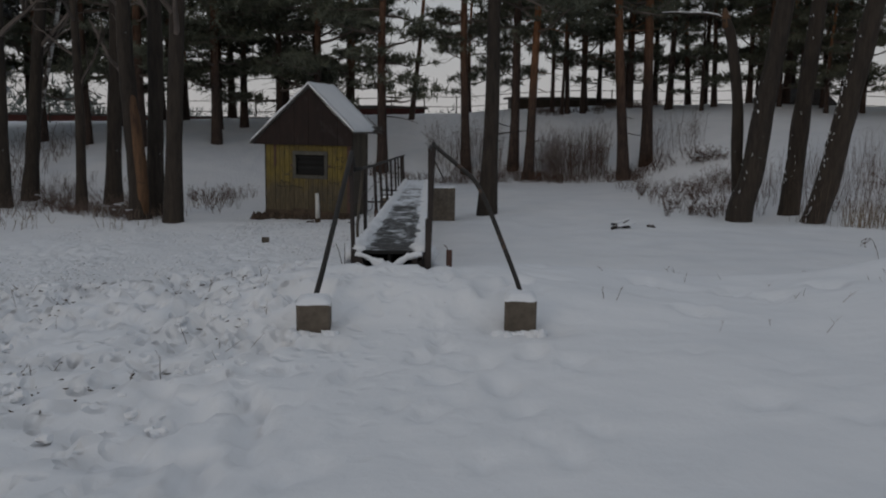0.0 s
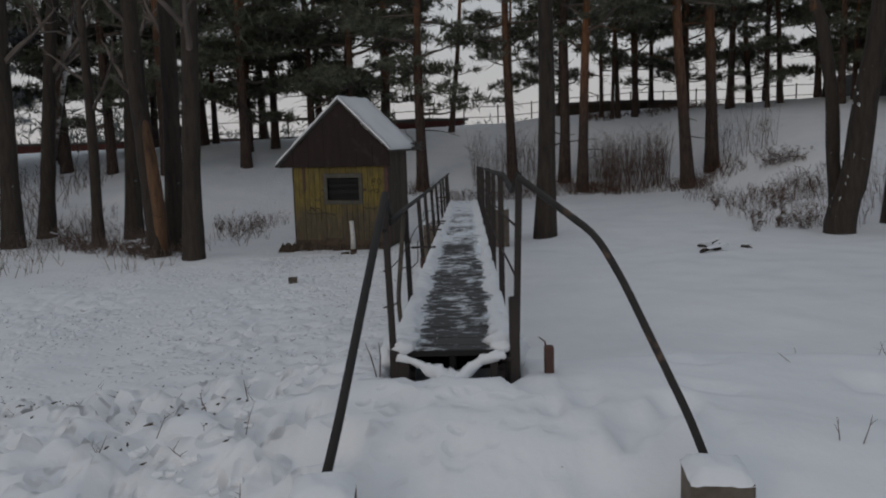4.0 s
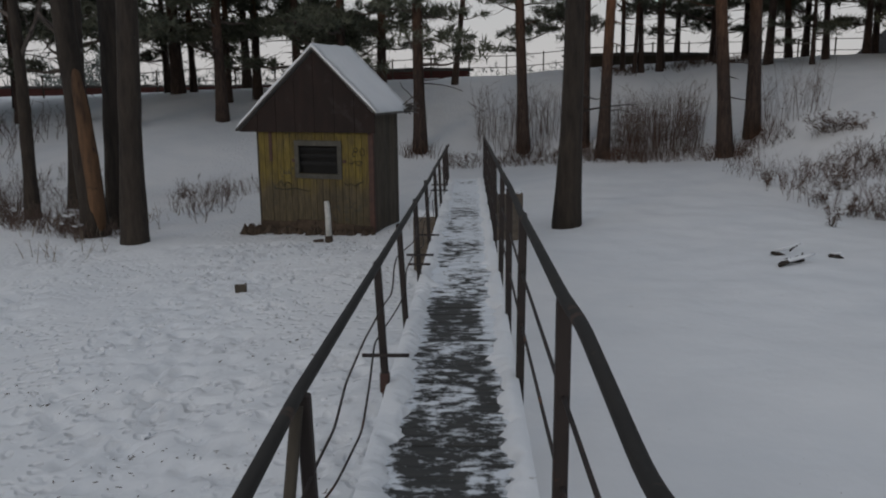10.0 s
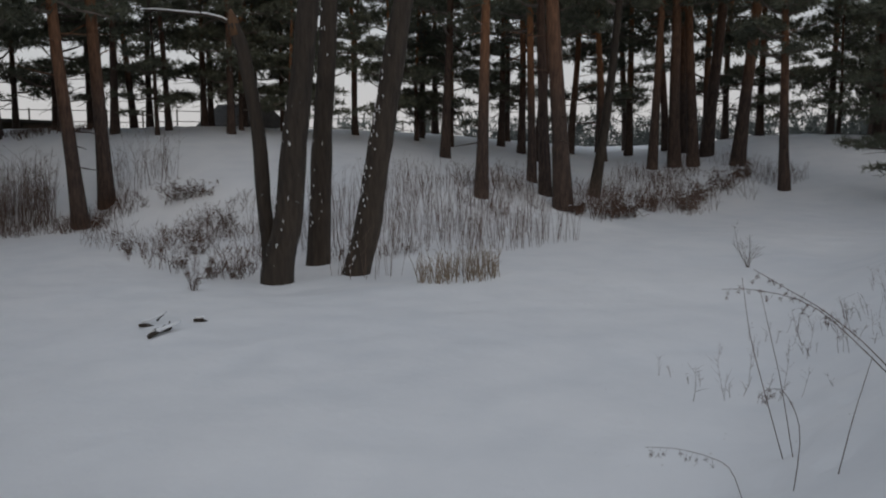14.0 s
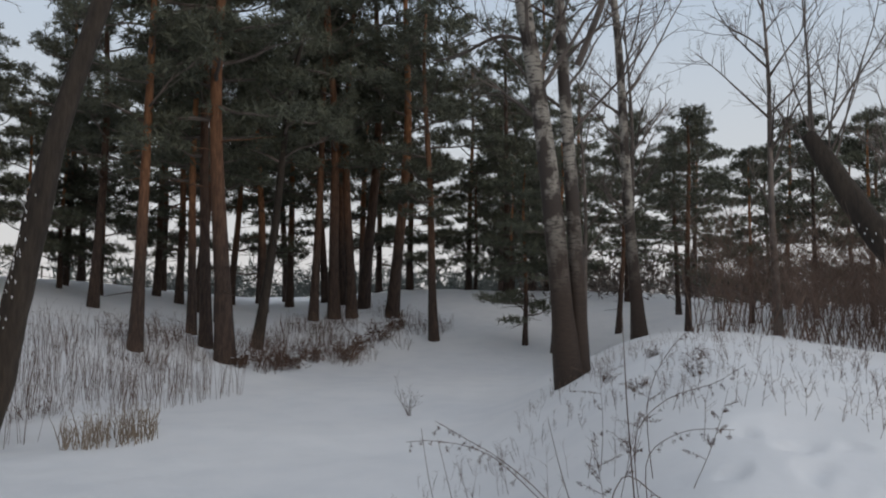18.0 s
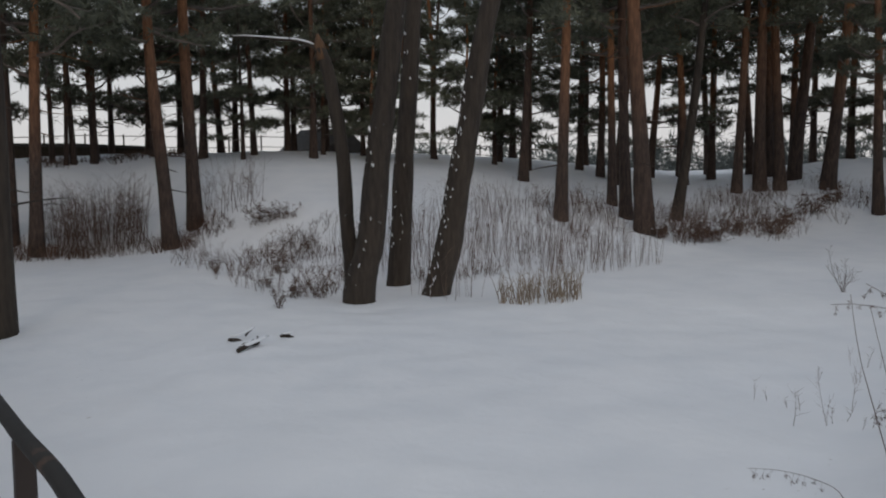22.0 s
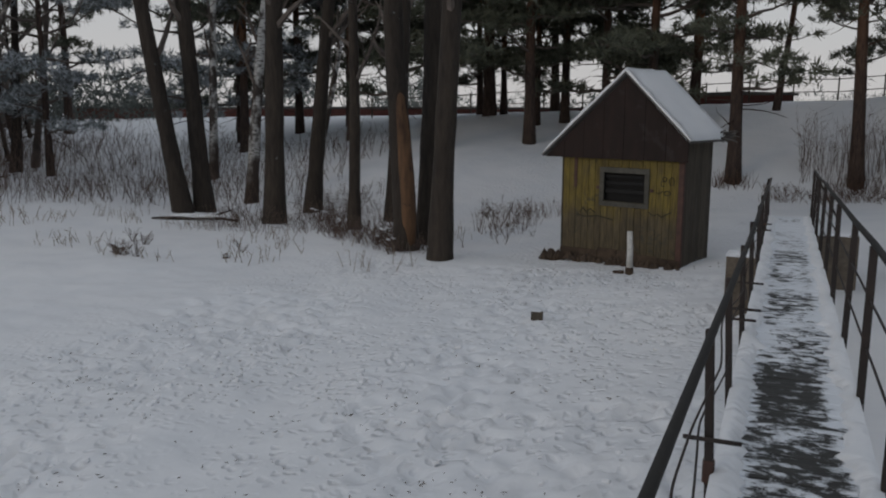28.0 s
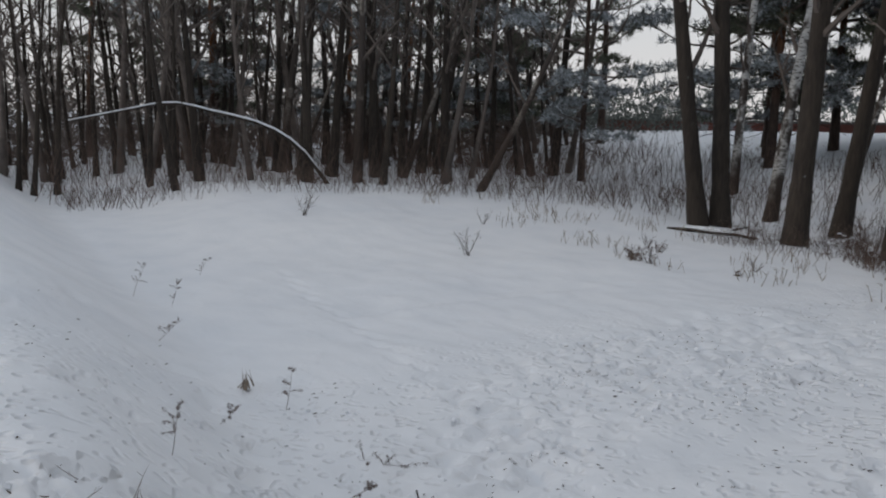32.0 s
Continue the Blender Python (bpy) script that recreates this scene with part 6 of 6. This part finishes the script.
g = Geo()
for x, y in scatter(260, -5.6, -0.8, -3.4, 2.0, clumpy(0.7, -0.1, 8)) + scatter(260, -8.5, -0.9, 3.0, 13.0, clumpy(0.4, 0.0, 3)):
    o = Vector((x, y, snow_height(x, y)))
    r = rnd(0.012, 0.035)
    lump(g, [o - Vector((r, 0, 0)), o + Vector((r, rnd(-r, r), rnd(0, r)))], [r * 0.9, r * 0.6], 0.8, x * 3 + y)
tagged(new("snow_clods", g.mesh("snow_clods", SNOW)), "small clods of kicked-up snow", "snow", "", "stuff")

# a fallen stem and small sticks on the hut's shore and the near bank
def stick(x, y, ln, r, rz, snowy, label, name="fallen_stick"):
    t = thing(name, label, "stick", root(x, y), rz, "sticks on the snow")
    g = Geo()
    pts = wander(Vector((-ln / 2, 0, 0.06)), Vector((1, 0, 0.02)), ln, 6, 0.14)
    g.tube(pts, taper(r, r * 0.4, 7), 6)
    g.tube(wander(along(pts, 0.6), Vector((0.7, 0.5, 0.3)), ln * 0.3, 3, 0.15), taper(r * 0.5, r * 0.2, 4), 4)
    part("stem", g, DARK_BARK, t, smooth=True)
    if snowy:
        g = Geo()
        g.tube([p + Vector((0, 0, r * 0.8)) for p in pts[1:6]], [0.01, r * 0.8, r * 0.9, r * 0.7, 0.01], 6)
        part("snow_cap", g, SNOW, t, "snow lying along the stem", smooth=True)


stick(-15.9, 19.0, 2.6, 0.085, 20, True, "snow-capped fallen stem by the shore trunks", "fallen_log")
stick(-5.7, 3.2, 0.42, 0.008, -30, False, "thin curved twig lying on the bank")
stick(-2.2, 1.9, 0.3, 0.006, 70, False, "thin twig on the snow by the rail")
stick(-4.4, 3.0, 0.22, 0.006, 20, False, "thin twig on the bank")
for x, y, h, n in ((-14.3, 15.2, 0.4, 12), (-9.6, 17.3, 0.5, 9), (-8.2, 16.2, 0.55, 10), (-7.3, 16.3, 0.4, 8), (-10.2, 18.2, 0.45, 8), (-9.0, 19.5, 0.6, 9), (-11.8, 20.3, 0.6, 9)):
    bush("low brown shrub with snow among its stems", x, y, h, n, BRUSH)


def thicket(name, label, material, count, yaw0, yaw1, r0, r1, h0, h1, size):
    """A deep belt of undergrowth and young trees that closes the view between the trunks."""
    g = Geo()
    for _ in range(count):
        a, r = radians(rnd(yaw0, yaw1)), rnd(r0, r1)
        x, y = -math.sin(a) * r, math.cos(a) * r
        c = Vector((x, y, snow_height(x, y)))
        h = rnd(h0, h1)
        for k in range(10):
            needle_clump(g, c + Vector((rnd(-1.6, 1.6), rnd(-1.6, 1.6), h * rnd(0.02, 1.0) ** 1.3)), size * rnd(0.7, 1.3), 4, Vector((0, 0, 0.6)))
    return tagged(new(name, g.mesh(name, material)), label, "wood", "", "stuff")


random.seed(91)
thicket("far_thicket", "brown leafless thicket deep in the wood", TWIG, 620, 50, 97, 52, 80, 3.0, 8.0, 0.8)
thicket("far_thicket", "young pines deep behind the frosted ones", FARWOOD, 130, 40, 54, 62, 85, 1.0, 4.0, 0.7)
thicket("far_thicket", "pale young pines behind the hill's trunks", FARWOOD, 420, -74, -42, 66, 95, 0.8, 3.2, 0.55)
thicket("far_thicket", "brown thicket beyond the mound", TWIG, 260, -100, -72, 46, 75, 1.5, 4.0, 0.6)

shore = []
for x, y, rx, ry, n in ((9.6, 21.4, 0.9, 0.5, 44), (10.6, 23.6, 1.1, 0.5, 50), (8.2, 19.6, 0.6, 0.4, 26), (10.9, 21.6, 0.9, 0.5, 44), (11.6, 23.2, 1.0, 0.5, 44), (9.0, 17.4, 0.6, 0.4, 26), (12.2, 17.4, 0.8, 0.4, 30), (10.1, 18.9, 0.9, 0.5, 40), (13.4, 16.4, 0.8, 0.4, 30)):
    shore += blob(n, x, y, rx, ry)
stems("shore_shrub", "low brown shrubs and leaves on the snowy shore", BRUSH, shore, 0.5, 0.007, 7, 0.7, category="shrub")
tufts = []
for x, y in ((1.94, 28.2), (4.56, 27.4), (8.45, 26.4), (9.62, 27.4), (3.6, 28.0), (-1.7, 28.1), (5.3, 27.2), (9.1, 26.9)):
    tufts += blob(80, x, y, 0.75, 0.35)
stems("grass_tufts", "rust-brown dead grass round the pines' feet", DEAD_LEAF, tufts, 0.55, 0.009, 1, 0.5)
stems("dry_weeds", "brown dry grass along the far crest", BRUSH, scatter(700, 6.0, 14.0, 37.0, 39.0, clumpy(0.3, -0.2, 21)), 0.35, 0.012, 2, 0.8)


def leafy_shrub(label, x, y, w, h, n, leaf, material, group):
    """A low shrub that has kept its dead leaves: crooked stems, many small curled leaves and snow on top."""
    t = thing("leafy_shrub", label, "shrub", root(x, y), 0, group)
    g, lv, sn = Geo(), Geo(), Geo()
    for i in range(n):
        a = rnd(0, 6.28)
        reach = rnd(0.15, 0.55) * w
        pts = wander(Vector((rnd(-0.25, 0.25) * w, rnd(-0.15, 0.15) * w, -0.05)), Vector((math.cos(a) * reach, math.sin(a) * reach, h)), math.hypot(reach, h) * rnd(0.6, 1.1), 4, 0.22)
        g.tube(pts, taper(0.009, 0.003, 5), 3, cap=False)
        for _ in range(9):
            c = along(pts, rnd(0.3, 0.99)) + rvec() * 0.09 * w
            needle_clump(lv, c, leaf * rnd(0.6, 1.2), 4, Vector((0, 0, -0.4)))
        if i % 3 == 0:
            c = along(pts, 0.95)
            lump(sn, [c - Vector((0.05, 0, 0)), c + Vector((0.06, rnd(-0.04, 0.04), 0.0))], [0.02, 0.035], 0.6, x + i)
    part("stem", g, TWIG, t)
    tagged(part("dead_leaf", lv, material, t, "curled brown leaves still hanging"), kind="stuff")
    tagged(part("snow_cap", sn, SNOW, t, "snow caught among the leaves", smooth=True), kind="stuff")


random.seed(95)
for x, y, w, h, n in ((22.7, 16.9, 1.5, 0.8, 22), (23.9, 17.0, 1.3, 0.7, 18), (25.7, 17.5, 1.6, 0.9, 24), (27.6, 17.1, 1.6, 0.8, 22), (29.5, 17.6, 1.5, 0.9, 22), (32.0, 17.9, 1.8, 1.0, 24), (33.8, 18.3, 1.6, 0.9, 20), (21.6, 17.5, 1.0, 0.6, 14)):
    leafy_shrub("rust-brown leafy shrub at the pine hill's foot", x, y, w, h, n, 0.15, DEAD_LEAF, "leafy shrubs below the pines")
for x, y, w, h, n in ((7.6, 20.2, 0.5, 0.5, 8), (8.1, 18.5, 0.55, 0.5, 9), (8.25, 17.2, 0.6, 0.55, 10), (8.8, 16.8, 0.6, 0.6, 10), (6.85, 14.8, 0.35, 0.55, 6), (9.9, 21.5, 0.9, 0.6, 12), (11.2, 22.6, 1.1, 0.7, 14), (9.2, 19.8, 0.7, 0.5, 10)):
    leafy_shrub("small dark shrub in the snowy shore", x, y, w, h, n, 0.09, BRUSH, "small shrubs on the shore")
for x, y, w, h, n in ((12.6, 2.6, 0.5, 0.25, 8), (13.8, 1.9, 0.6, 0.28, 9), (15.2, 2.9, 0.5, 0.25, 8), (11.6, 1.6, 0.45, 0.25, 7), (14.6, 3.6, 0.5, 0.25, 8)):
    leafy_shrub("small clump of brown leaves on the mound", x, y, w, h, n, 0.05, DEAD_LEAF, "leaf clumps on the mound")
leafy_shrub("low spreading green-brown bush flattened by snow", 11.5, 25.4, 2.2, 0.55, 30, 0.14, BRUSH, "small shrubs on the shore")
for x, y, w, h, n in ((-10.9, 18.4, 0.6, 0.5, 9), (-9.0, 17.4, 0.7, 0.5, 10), (-8.4, 16.6, 0.5, 0.4, 8), (-12.5, 20.4, 0.8, 0.6, 10), (-13.85, 13.85, 0.7, 0.4, 10), (-8.2, 22.8, 0.8, 0.4, 9), (-11.3, 14.4, 0.2, 0.2, 4)):
    leafy_shrub("low brown shrub with snow among its stems", x, y, w, h, n, 0.09, BRUSH, "small shrubs on the hut's shore")
stems("dead_stalks", "short bent stalks in the trampled snow", BRUSH, scatter(130, -5.2, -0.8, -2.6, 1.9, clumpy(0.8, -0.1, 4)) + scatter(24, 1.6, 4.6, -1.5, 1.2), 0.16, 0.003, 2, 1.1)
stems("dry_weeds", "fine brown weeds over the mound's face", BRUSH, scatter(420, 8.0, 18, -0.6, 5.2, clumpy(0.6, -0.05, 15)), 0.30, 0.0032, 6, 0.35)

stems("brush_band", "dense brown undergrowth at the wood's edge", BRUSH, scatter(1300, -34, -18, 3, 26, lambda x, y: 28.3 < math.hypot(x, y) < 32.5 and y > 3.6), 1.0, 0.008, 3, 0.6)
stems("dry_weeds", "brown weeds and leaves about the hut clump's feet", BRUSH, blob(150, -8.2, 17.0, 1.0, 0.6) + blob(150, -9.6, 17.9, 1.2, 0.7) + blob(110, -11.2, 18.8, 1.2, 0.7) + blob(60, -13.2, 20.3, 1.4, 0.5) + blob(50, -17.4, 21.0, 1.2, 0.4), 0.4, 0.006, 4, 0.9)

# ---------------------------------------------------------------- the deck boards
random.seed(71)
boards = []
for k in range(4):
    g = Geo()
    g.box((-0.335, -0.0475, -0.035), (0.335, 0.0475, 0.0), 0, 0.005)
    boards.append(g.mesh("plank", DECK))
nplank = 155
for i in range(nplank):
    y = 0.06 + i * (END - 0.1) / (nplank - 1)
    piece("plank", boards[i % 4], bridge, pose(rnd(-0.012, 0.012), y, deck_z(y) + rnd(-0.004, 0.004), rnd(-1, 1), 0, rnd(-0.6, 0.6)))
